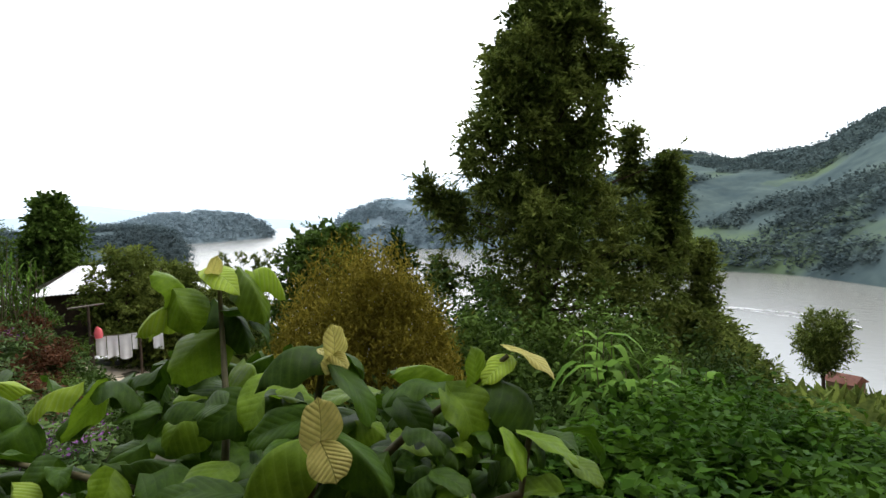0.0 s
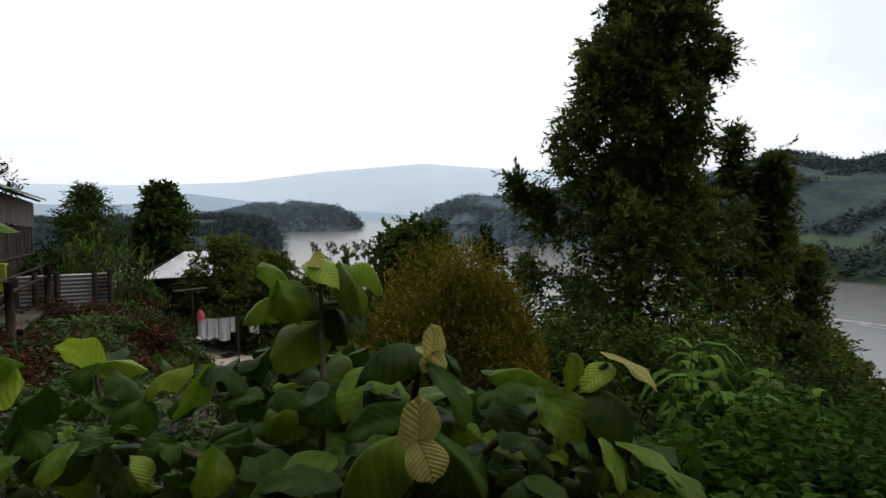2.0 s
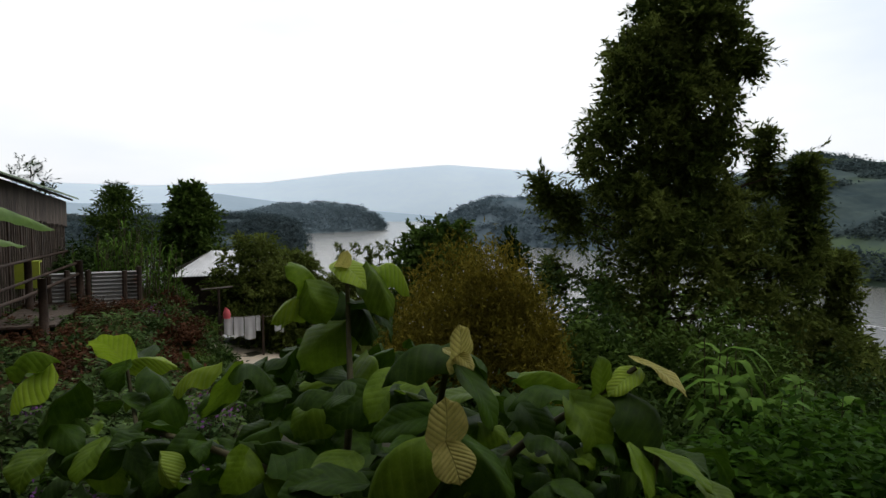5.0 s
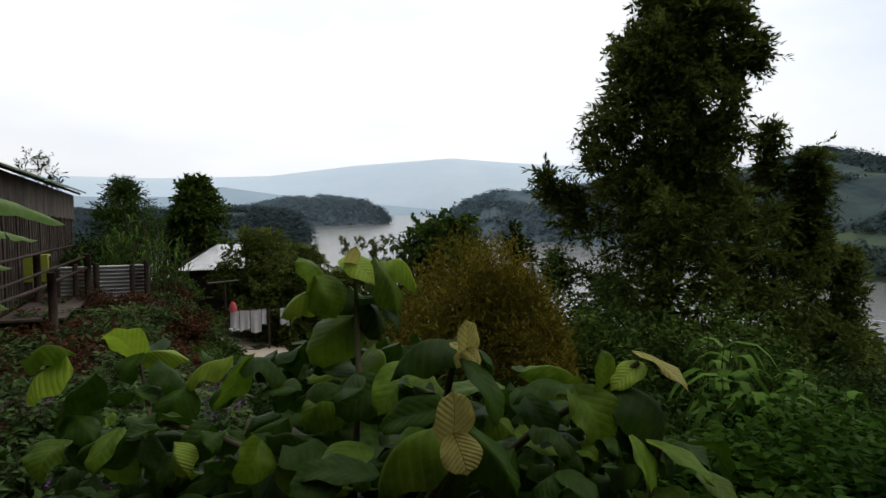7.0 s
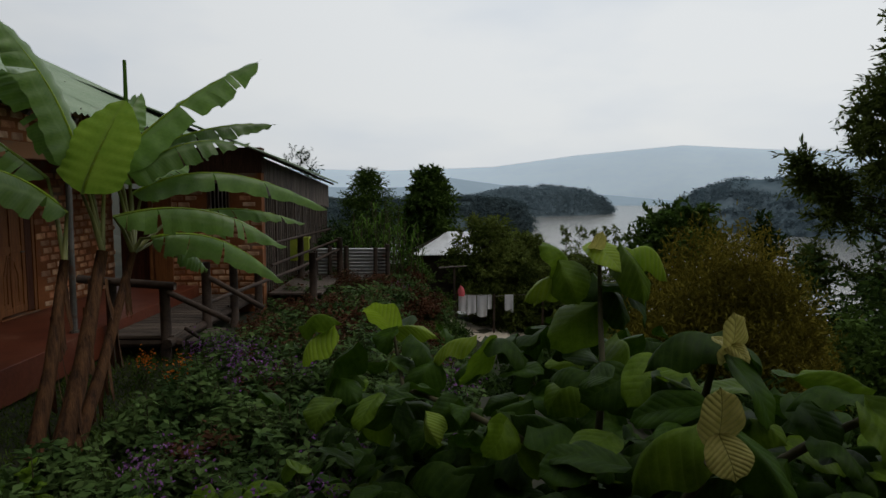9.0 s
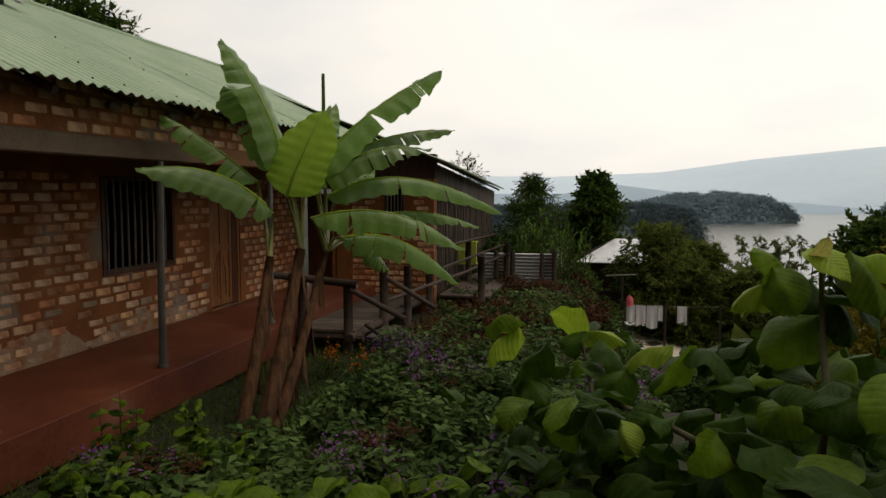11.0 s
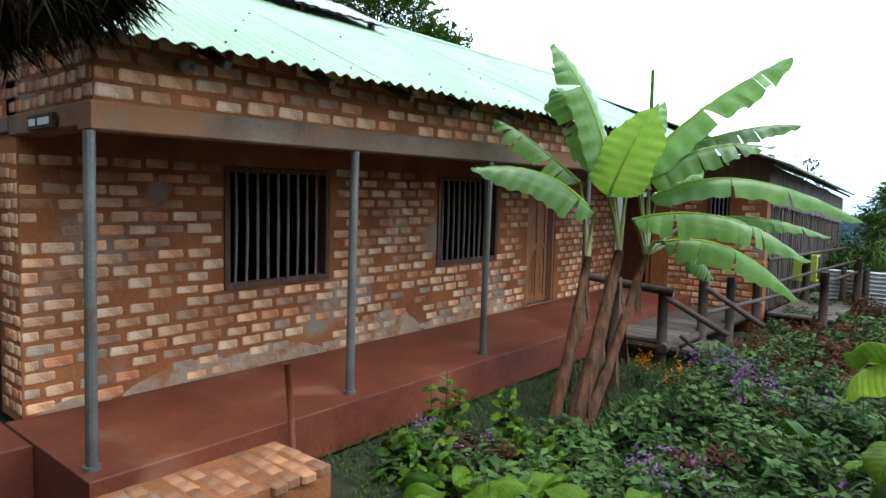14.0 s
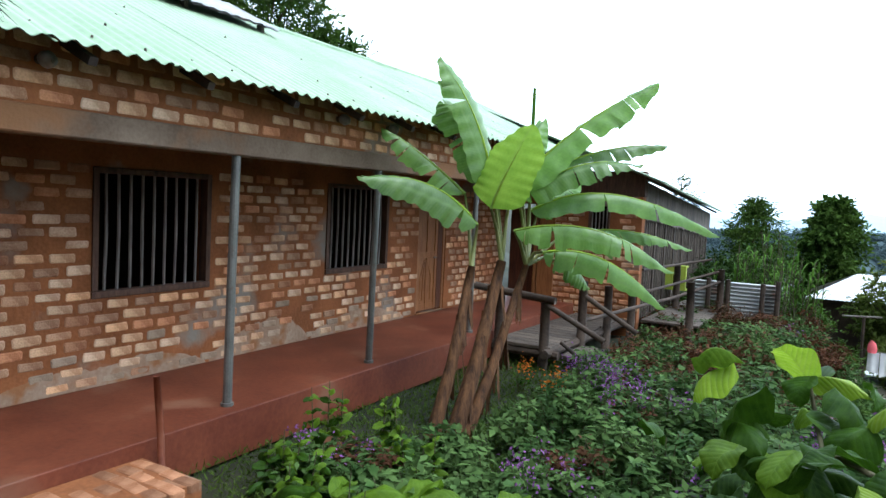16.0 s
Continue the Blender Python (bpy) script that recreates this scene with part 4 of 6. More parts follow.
def lay_house_bricks():
    hs = [(h[0] - WALL_Y0, h[1] - WALL_Y0, h[2], h[3]) for h in WIN + [DOOR]]
    lay_bricks(front_wall, (0, WALL_Y0, 0), (0, 1, 0), (1, 0, 0), 11.0, 0.07, 18, hs, 300, SH, grey=True)
    lay_bricks(upper_wall, (PORCH, WALL_Y0, 0), (0, 1, 0), (1, 0, 0), 11.0, 2.56, 4, [], 170, SH)
    lay_bricks(gable_wall, (PORCH, WALL_Y0, 0), (-1, 0, 0), (0, -1, 0), 5.5, 2.56, 4, [], 80, SH, pitch=0.165, scale=0.58)
    lay_bricks(gable_wall, (0, WALL_Y0, 0), (-1, 0, 0), (0, -1, 0), 0.55, 0.07, 18, [], 60, SH, pitch=0.165, scale=0.58)
    lay_bricks(gable_wall, (-2.08, WALL_Y0, 0), (-1, 0, 0), (0, -1, 0), 0.25, 0.07, 18, [], 60, SH, pitch=0.165, scale=0.58)
    lay_bricks(wing_wall, (1.08, wy, 0), (1, 0, 0), (0, -1, 0), 1.8, -0.1, 20, [(0.62, 1.26, 1.5, 2.2)], 160, 0, keep=0.98, pitch=0.26)


# unseen wall and roof added behind the viewer to block light from there
tagged(part("wall_south", Geo().box((4.3, -6.6, -0.6), (13.0, -6.4, 3.3)), "mud"), "unseen brown wall added behind the viewer to block light", "wall", kind="structure")
tagged(part("ceiling", Geo().box((4.3, -6.4, 3.1), (13.0, -4.3, 3.3)), "board"), "unseen boarded roof added behind the viewer to block light", "ceiling", kind="structure")


# ---------------------------------------------------------------- trees and bushes
def sprays(centres, spread, twigs, per, length, width, r, lift=0.25, droop=0.15):
    """Leafy twigs that fan out of each centre: leaves set along both sides of every twig."""
    c = np.repeat(np.asarray(centres, float), twigs, axis=0)
    d = r.normal(size=c.shape) + np.array([0, 0, lift])
    d /= np.linalg.norm(d, axis=1)[:, None]
    L = spread * r.uniform(0.5, 1.15, (len(c), 1, 1))
    u = np.linspace(0.15, 1, per)[None, :, None]
    pos = c[:, None] + d[:, None] * L * u - np.array([0, 0, 1.0]) * droop * L * u ** 2
    side = r.normal(size=(len(c), per, 3))
    dirs = 0.9 * d[:, None] + 0.6 * side / np.linalg.norm(side, axis=2)[..., None]
    return leaves(pos.reshape(-1, 3), length, width, 0.12, 0.2, r, dirs.reshape(-1, 3))


def tree(label, base, height, crown, count, length, width, mat, trunk_r=0.15, lean=(0, 0), limbs=9, seed=1, droop=0.2, clump=0.45, group="", flat=0.4, per=60, bare=0.0):
    """A tapered trunk with limbs and a crown of small leaves in clumps. crown: rows (height share, radius) of its uneven outline."""
    r = np.random.default_rng(seed)
    base = np.array(base, float)
    t = thing("tree", label, "tree", group)
    top = base + np.array([lean[0], lean[1], height])
    H = np.array([c[0] for c in crown]) * height
    Rr = np.array([c[1] for c in crown])
    g = Geo()
    pts = [tuple(base + (top - base) * u + r.normal(size=3) * 0.02 * height * u * (1 - u)) for u in np.linspace(0, 0.93, 7)]
    g.tube([(pts[0][0], pts[0][1], pts[0][2] - 0.4)] + pts, [trunk_r * 1.25] + [trunk_r * (1 - 0.85 * u) for u in np.linspace(0, 1, 7)], 9)
    cents = []
    n = max(6, count // per)
    for k in range(n):
        z = r.uniform(H[0], H[-1])
        R = np.interp(z, H, Rr)
        az = r.uniform(0, 6.283)
        d = R * math.sqrt(r.uniform(0.12, 1.0)) * (1 + 0.16 * math.sin(3 * az + 5 * z / height + seed))
        ax = base + (top - base) * (z / height)
        cents.append(ax + np.array([math.sin(az) * d, math.cos(az) * d, z - (z / height) * height]) * np.array([1, 1, 0]))
    cents = np.array(cents)
    for k in r.choice(n, min(limbs, n), replace=False):
        c = cents[k]
        h = max(0.12, (c[2] - base[2]) / height - 0.18)
        s = base + (top - base) * h
        m = (s + c) / 2 + np.array([0, 0, 0.06 * height * r.uniform(-0.4, 1)])
        g.tube([tuple(s), tuple(m), tuple(c)], [trunk_r * 0.42 * (1 - 0.6 * h), trunk_r * 0.26 * (1 - 0.6 * h), 0.012], 6)
    part("trunk", g, "bark", t, "dark rough trunk and limbs", smooth=True)
    part("crown", quads("crown", sprays(cents, clump * 0.95, max(4, per // 8), 9, length, width, r)), mat, t, "uneven leafy crown")
    return t


def bush(name, label, category, base, size, count, length, width, mat, seed=1, droop=0.0, flat=0.4, stems=5, group="", spread=0.28, dome=True):
    """Stems out of the ground and leaves in clumps over an uneven dome. size: half-widths and height."""
    r = np.random.default_rng(seed)
    b = np.array(base, float)
    t = thing(name, label, category, group)
    n = max(5, count // 40)
    az, q = r.uniform(0, 6.283, n), np.sqrt(r.uniform(0.02, 1, n))
    hz = r.uniform(0.1, 1, n) ** 0.8 * (np.sqrt(1.02 - q ** (2 if dome is True else 4))) * (1 + 0.18 * np.sin(2 * az + seed))
    c = b + np.stack([np.sin(az) * q * size[0], np.cos(az) * q * size[1], hz * size[2]], -1)
    g = Geo()
    for k in range(stems):
        e = c[r.integers(n)]
        s = b + np.array([*r.normal(size=2) * 0.12 * size[0], -0.1])
        g.tube([tuple(s), tuple((s + e) / 2 + np.array([0, 0, 0.1 * size[2]])), tuple(e)], [0.022, 0.015, 0.006], 5)
    tagged(part("stem", g, "stem", t, smooth=True), kind="stuff")
    pos = clumps(c, (spread * size[0], spread * size[1], spread * size[2]), 40, r)
    tagged(part("foliage", quads("foliage", leaves(pos, length, width, droop, flat, r)), mat, t), kind="stuff")
    return t


def gz(x, y):
    return float(ground(x, y))


def big_tree():
    """The tall dark tree over the lake, with its spire, side spires and ragged skirts."""
    r = np.random.default_rng(3)
    t = thing("tree", "tall dark green silky-oak tree standing on the slope above the lake", "tree")
    base = np.array([17.6, 9.8, 0.0])
    right, deep = np.array([0.935, -0.355, 0]), np.array([0.355, 0.935, 0])
    zs = np.array([-3.6, -2.0, -0.5, 0.5, 1.3, 2.0, 2.5, 3.3, 4.5, 5.5, 6.5, 7.4, 8.2, 8.9])
    lo = np.array([-2.2, -2.6, -2.5, -2.35, -2.3, -2.1, -1.95, -2.0, -1.95, -1.5, -1.0, -0.35, 0.1, 0.5])
    hi = np.array([4.1, 4.6, 4.5, 4.2, 3.8, 2.8, 2.15, 1.85, 1.9, 1.95, 1.9, 1.9, 1.6, 1.0])
    c = []
    for k in range(1250):
        z = r.uniform(-3.6, 8.9)
        a, b = np.interp(z, zs, lo), np.interp(z, zs, hi)
        m, h = (a + b) / 2, (b - a) / 2
        az, q = r.uniform(0, 6.283), math.sqrt(r.uniform(0.08, 0.9))
        wob = 1 + 0.13 * math.sin(2.3 * z + 2 * az)
        c.append(base + right * (m + h * q * wob * math.cos(az)) + deep * (h * q * math.sin(az) * 0.9) + np.array([0, 0, z]))
    for u, v, z0, z1, w, n in ((3.55, -0.4, 0.42, 3.15, 0.62, 90), (4.6, -0.2, -2.2, 0.7, 0.7, 60), (-2.4, 0.2, 1.3, 2.3, 0.55, 18), (-3.0, 0.1, 2.0, 2.75, 0.25, 12), (-2.7, 0.0, -0.2, 0.6, 0.3, 12),
                              (2.3, 0.0, 5.3, 6.3, 0.18, 14), (2.75, 0.0, 2.2, 4.0, 0.33, 26), (0.9, 0.2, 8.4, 9.4, 0.4, 14)):
        for k in range(n):
            s = r.uniform(0, 1)
            taper = w * (1.05 - 0.75 * s)
            c.append(base + right * (u + np.clip(r.normal(), -1.2, 1.2) * taper * 0.55) + deep * (v + np.clip(r.normal(), -1.2, 1.2) * taper * 0.6) + np.array([0, 0, z0 + (z1 - z0) * s]))
    c = np.array(c)
    g = Geo()
    ax = [base + right * u + np.array([0, 0, z]) for u, z in ((0.35, -4.5), (0.25, -2.5), (0.05, -0.5), (0.0, 1.0), (0.15, 3.0), (0.45, 5.2), (0.7, 8.0))]
    g.tube([tuple(p) for p in ax], [0.27, 0.24, 0.2, 0.17, 0.12, 0.07, 0.02], 10)
    for k in r.choice(len(c), 70, replace=False):
        e = c[k]
        z = max(-3.0, e[2] - r.uniform(0.4, 1.3))
        i = max(j for j in range(len(ax)) if ax[j][2] <= z or j == 0)
        j = min(i + 1, len(ax) - 1)
        f = (z - ax[i][2]) / max(ax[j][2] - ax[i][2], 0.01) if j > i else 0
        s = ax[i] + (ax[j] - ax[i]) * min(max(f, 0), 1)
        g.tube([tuple(s), tuple((s + e) / 2 + np.array([0, 0, -0.1])), tuple(e)], [0.035, 0.022, 0.008], 5)
    part("trunk", g, "bark", t, "reddish brown trunk and limbs", smooth=True)
    part("crown", quads("crown", np.concatenate([sprays(c, 0.42, 13, 8, 0.17, 0.066, r, 0.3, 0.3), sprays(c[::3], 0.72, 3, 13, 0.2, 0.06, r, 0.5, 0.3)])), "tree", t, "ragged feathery dark crown")


big_tree()


# ---------------------------------------------------------------- big-leaved shrub
SHRUB_LEAVES = lambda leaf: (
    leaf((7.13, -0.40, 1.50), (6.98, -0.50, 1.66), 0.20, "g"),
    leaf((7.24, -0.49, 1.61), (7.25, -0.68, 1.71), 0.08, "y"),
    leaf((7.25, -0.49, 1.63), (7.36, -0.69, 1.52), 0.18, "l"),
    leaf((7.39, -0.60, 1.61), (7.46, -0.83, 1.37), 0.19, "g"),
    leaf((7.47, -0.47, 1.61), (7.60, -0.72, 1.54), 0.09, "l"),
    leaf((7.10, -0.45, 1.47), (6.84, -0.50, 1.36), 0.13, "l"),
    leaf((7.06, -0.53, 1.52), (7.13, -0.63, 1.33), 0.20, "g"),
    leaf((7.08, -0.39, 1.40), (6.91, -0.41, 1.28), 0.10, "l"),
    leaf((7.32, -0.48, 1.37), (7.52, -0.65, 1.22), 0.24, "g"),
    leaf((7.26, -0.46, 1.29), (6.93, -0.53, 1.03), 0.31, "g"),
    leaf((7.31, -0.36, 1.42), (7.46, -0.56, 1.18), 0.27, "g"),
    leaf((7.25, -0.24, 1.41), (7.29, -0.43, 1.17), 0.27, "g"),
    leaf((7.48, -1.51, 1.35), (7.16, -1.58, 1.28), 0.20, "g"),
    leaf((7.50, -1.61, 1.28), (7.47, -1.78, 1.48), 0.12, "y"),
    leaf((7.47, -1.61, 1.35), (7.51, -1.80, 1.32), 0.07, "y"),
    leaf((7.61, -1.51, 1.30), (7.68, -1.60, 1.19), 0.15, "g"),
    leaf((7.52, -1.63, 1.28), (7.66, -1.78, 1.00), 0.23, "g"),
    leaf((7.32, -1.97, 1.08), (7.31, -2.03, 1.28), 0.15, "y"),
    leaf((7.32, -2.00, 1.10), (7.34, -2.09, 0.99), 0.15, "y"),
    leaf((7.28, -1.88, 1.10), (6.98, -1.95, 0.92), 0.23, "g"),
    leaf((7.43, -1.88, 1.07), (7.55, -2.10, 0.89), 0.18, "g"),
    leaf((7.56, -1.66, 1.05), (7.65, -1.81, 1.03), 0.12, "g"),
    leaf((7.95, -1.70, 1.16), (7.70, -1.69, 1.18), 0.11, "g"),
    leaf((8.02, -1.67, 1.18), (7.79, -1.64, 1.26), 0.10, "g"),
    leaf((8.14, -1.72, 1.12), (8.12, -1.76, 1.31), 0.14, "g"),
    leaf((8.33, -1.73, 1.26), (8.42, -1.97, 1.17), 0.11, "y"),
    leaf((8.32, -1.73, 1.21), (8.14, -1.78, 1.14), 0.10, "l"),
    leaf((8.01, -1.72, 1.11), (8.05, -1.86, 0.89), 0.20, "g"),
    leaf((8.26, -1.77, 1.13), (8.35, -1.94, 0.91), 0.24, "g"),
    leaf((8.17, -2.06, 0.98), (8.27, -2.29, 0.91), 0.14, "m"),
    leaf((8.34, -2.14, 0.86), (8.38, -2.29, 0.79), 0.12, "m"),
    leaf((8.09, -2.03, 0.99), (8.04, -2.22, 0.88), 0.09, "m"),
    leaf((7.95, -1.82, 0.91), (8.01, -1.90, 0.88), 0.07, "g"),
    leaf((7.76, -1.97, 0.88), (7.62, -1.98, 0.81), 0.12, "g"),
    leaf((7.79, -1.98, 0.88), (7.86, -2.13, 0.83), 0.12, "g"),
    leaf((6.06, 0.19, 1.01), (5.88, 0.11, 1.20), 0.18, "l"),
    leaf((6.08, 0.18, 1.03), (6.34, 0.02, 1.06), 0.12, "l"),
    leaf((6.07, 0.08, 1.03), (6.03, -0.03, 0.90), 0.17, "g"),
    leaf((5.84, -0.16, 0.97), (5.65, -0.17, 0.72), 0.32, "g"),
    leaf((5.45, 0.31, 1.03), (5.72, 0.15, 1.14), 0.13, "g"),
    leaf((5.62, 0.25, 1.00), (5.41, 0.19, 0.80), 0.17, "l"),
    leaf((6.56, -0.21, 1.05), (6.31, -0.27, 0.97), 0.12, "l"),
    leaf((6.57, -0.33, 0.93), (6.47, -0.41, 0.83), 0.14, "g"),
    leaf((6.68, -0.37, 1.05), (6.49, -0.45, 0.78), 0.24, "g"),
    leaf((6.69, -0.37, 1.08), (6.91, -0.64, 1.04), 0.20, "g"),
    leaf((6.34, -0.25, 0.90), (6.19, -0.36, 0.76), 0.21, "g"),
    leaf((6.83, -1.19, 0.84), (7.04, -1.35, 0.82), 0.15, "g"),
    leaf((6.76, -1.05, 0.85), (6.96, -1.33, 0.90), 0.13, "g"),
    leaf((7.36, -1.26, 1.16), (7.18, -1.41, 1.02), 0.18, "g"),
    leaf((7.25, -1.12, 1.06), (7.03, -1.15, 0.95), 0.19, "g"),
    leaf((7.83, -1.55, 1.08), (7.88, -1.75, 0.94), 0.18, "g"),
    leaf((7.07, -0.95, 1.00), (6.89, -1.01, 0.87), 0.20, "g"),
    leaf((6.22, -0.09, 1.02), (6.34, -0.28, 0.90), 0.16, "g"),
    leaf((6.77, -0.52, 0.92), (6.93, -0.73, 0.99), 0.14, "g"),
    leaf((6.46, -0.73, 0.81), (6.33, -0.73, 0.66), 0.17, "g"),
    leaf((6.03, -0.67, 0.82), (5.94, -0.83, 0.70), 0.18, "g"),
    leaf((6.68, -1.13, 0.84), (6.58, -1.24, 0.72), 0.17, "g"),
    leaf((7.07, -1.49, 0.91), (6.91, -1.61, 0.84), 0.19, "g"),
    leaf((6.94, -1.66, 0.88), (6.75, -1.69, 0.84), 0.15, "g"),
    leaf((7.64, -1.81, 0.92), (7.49, -1.93, 0.83), 0.16, "g"),
    leaf((7.80, -1.76, 1.00), (7.87, -1.94, 0.98), 0.13, "g"),
    leaf((7.35, -1.37, 1.09), (7.46, -1.50, 1.01), 0.15, "g"),
    leaf((5.80, -0.69, 0.80), (5.72, -0.83, 0.69), 0.18, "g"),
    leaf((6.31, -0.78, 0.76), (6.35, -0.92, 0.67), 0.12, "l"),
)


def blade_mesh(name, mat, arch, droop, wave, cup, seed, heart=0.72):
    """A broad heart-based leaf of length 1 and width 1 across: arched from stalk to tip, its halves raised or hanging, its margin gently waved."""
    nu, nv = 17, 7
    rows = []
    for i in range(nu):
        u = i / (nu - 1)
        half = 0.53 * (math.sin(math.pi * u ** heart) ** 0.6 if 0 < u < 1 else 0.0) * (1 - 0.1 * u)
        row = []
        for j in range(-nv, nv + 1):
            a = j / nv
            x = a * half
            ripple = wave * abs(a) ** 3 * math.sin(u * 12 + seed + (2.3 if a > 0 else 0)) * (0.3 + u)
            z = arch * 4 * u * (1 - u) - droop * u ** 3 + cup * abs(x) * (1.1 - 0.5 * u) - 0.9 * max(0, -cup) * x * x - 0.12 * abs(a) ** 5 * half + ripple * half * 0.5
            row.append((x, u - 0.2 * abs(a) ** 1.5 * (1 - u) ** 4 - (0.05 * abs(a) if u > 0.9 else 0), z))
        rows.append(row)
    me = Geo().grid(rows).mesh(name)
    me.materials.append(M[mat])
    me.polygons.foreach_set("use_smooth", [True] * len(me.polygons))
    return me


FORMS = ((0.06, 0.10, 0.2, 0.15), (0.16, 0.25, 0.35, -0.5), (0.20, 0.12, 0.4, 0.35), (0.12, 0.35, 0.45, -0.35), (0.22, 0.3, 0.3, -0.7))
KINDS = {k: [blade_mesh("leaf", m, *form, s + 10 * i, 0.95 if k == "y" else 0.72) for i, form in enumerate(FORMS)]
         for s, (k, m) in enumerate((("g", "gleaf"), ("y", "yleaf"), ("l", "limeleaf"), ("m", "mleaf")))}


def place_leaf(parent, base, tip, width, kind, r, facing=(0, 0, 0)):
    b, t = Vector(base), Vector(tip)
    d = t - b
    L = max(d.length, 0.05)
    if L > 0.3:
        L, width = 0.3 + 0.4 * (L - 0.3), width * 0.8
    d.normalize()
    outward = Vector((b.x - 7.2, b.y - 0.6, 0)).normalized() if parent.name.startswith("large") else d
    n = outward * r.uniform(0.1, 0.55) + Vector((0.1, 0, 0.75)) + Vector((r.gauss(0, 0.3), r.gauss(0, 0.3), r.gauss(0, 0.12)))
    if kind == "y":
        n = outward + Vector((0, 0, 0.35))
    n = (n - d * n.dot(d)).normalized()
    x = d.cross(n)
    width = width * (1.1 if kind == "y" else 1.2)
    m = Matrix(((x.x * width, d.x * L, n.x * L, b.x), (x.y * width, d.y * L, n.y * L, b.y), (x.z * width, d.z * L, n.z * L, b.z), (0, 0, 0, 1)))
    ob = new("leaf", KINDS[kind][0] if kind == "y" else r.choice(KINDS[kind]))
    ob.parent, ob.matrix_basis = parent, m
    return ob


def big_shrub():
    r = random.Random(11)
    t = thing("large_leaf_shrub", "large shrub with broad veined green and yellow leaves", "shrub")
    root = (7.2, -0.75, gz(7.2, -0.75) - 0.1)
    forks = {"main": [(7.17, -0.9, 0.5), (7.22, -0.85, 0.95), (7.27, -0.58, 1.2), (7.3, -0.41, 1.55)],
             "left": [(7.0, -1.0, 0.55), (6.87, -1.15, 0.72), (6.46, -0.73, 0.79), (6.16, -0.3, 0.77), (6.08, 0.1, 1.0)],
             "near": [(7.3, -1.3, 0.7), (7.46, -1.52, 1.07), (7.48, -1.57, 1.27)],
             "right": [(7.5, -1.5, 0.63), (7.87, -1.63, 0.95), (8.13, -1.71, 1.12), (8.32, -1.73, 1.23)],
             "low": [(7.8, -1.8, 0.6), (8.16, -2.02, 0.72), (8.21, -2.03, 0.97)],
             "front": [(7.3, -1.6, 0.6), (7.33, -1.85, 0.9), (7.3, -1.95, 1.0)]}
    for pts in forks.values():
        part("branch", Geo().tube([root] + pts, [0.035] + [0.022 - 0.014 * i / len(pts) for i in range(len(pts))], 8), "stem", t, smooth=True)

    def leaf(b, tip, w, k):
        # upper leaves drawn paler more often, so lit tops come from colour
        place_leaf(t, b, tip, w, "m" if k == "g" and r.random() < (0.6 if tip[2] > 1.0 else 0.3) else k, r)

    SHRUB_LEAVES(leaf)
    ends = [p for pts in forks.values() for p in pts] + [(5.9, -0.1, 0.4), (6.2, -0.5, 0.3), (6.5, -0.9, 0.35), (5.7, 0.3, 0.5), (6.6, -0.3, 0.3), (6.0, -0.4, 0.2), (6.9, -1.2, 0.3), (7.6, -1.4, 0.4), (6.6, -1.0, 0.2), (6.4, -0.7, 0.1), (6.8, -0.9, 0.15)]
    for k in range(900):
        e = Vector(r.choice(ends))
        if k > 190:
            e.z -= r.uniform(0.2, 0.7)
            e.y += r.uniform(0.1, 0.6)
        b = e + Vector((r.gauss(0, 0.28), r.gauss(0, 0.22) + 0.12, r.gauss(-0.2, 0.2)))
        b.z = min(b.z, 1.15 - 0.25 * abs(b.x - 7.2))
        if (b - Vector(EYE)).length < 2.1 or b.z < -0.2:
            continue
        az = r.uniform(0, 6.283)
        L = r.uniform(0.16, 0.3)
        L = L * (0.75 if k > 500 else 1)
        place_leaf(t, b, b + Vector((math.sin(az) * L, math.cos(az) * L, r.uniform(-0.75, 0.1) * L)), L * r.uniform(0.55, 0.75), "g" if r.random() < 0.85 else "m", r)


big_shrub()


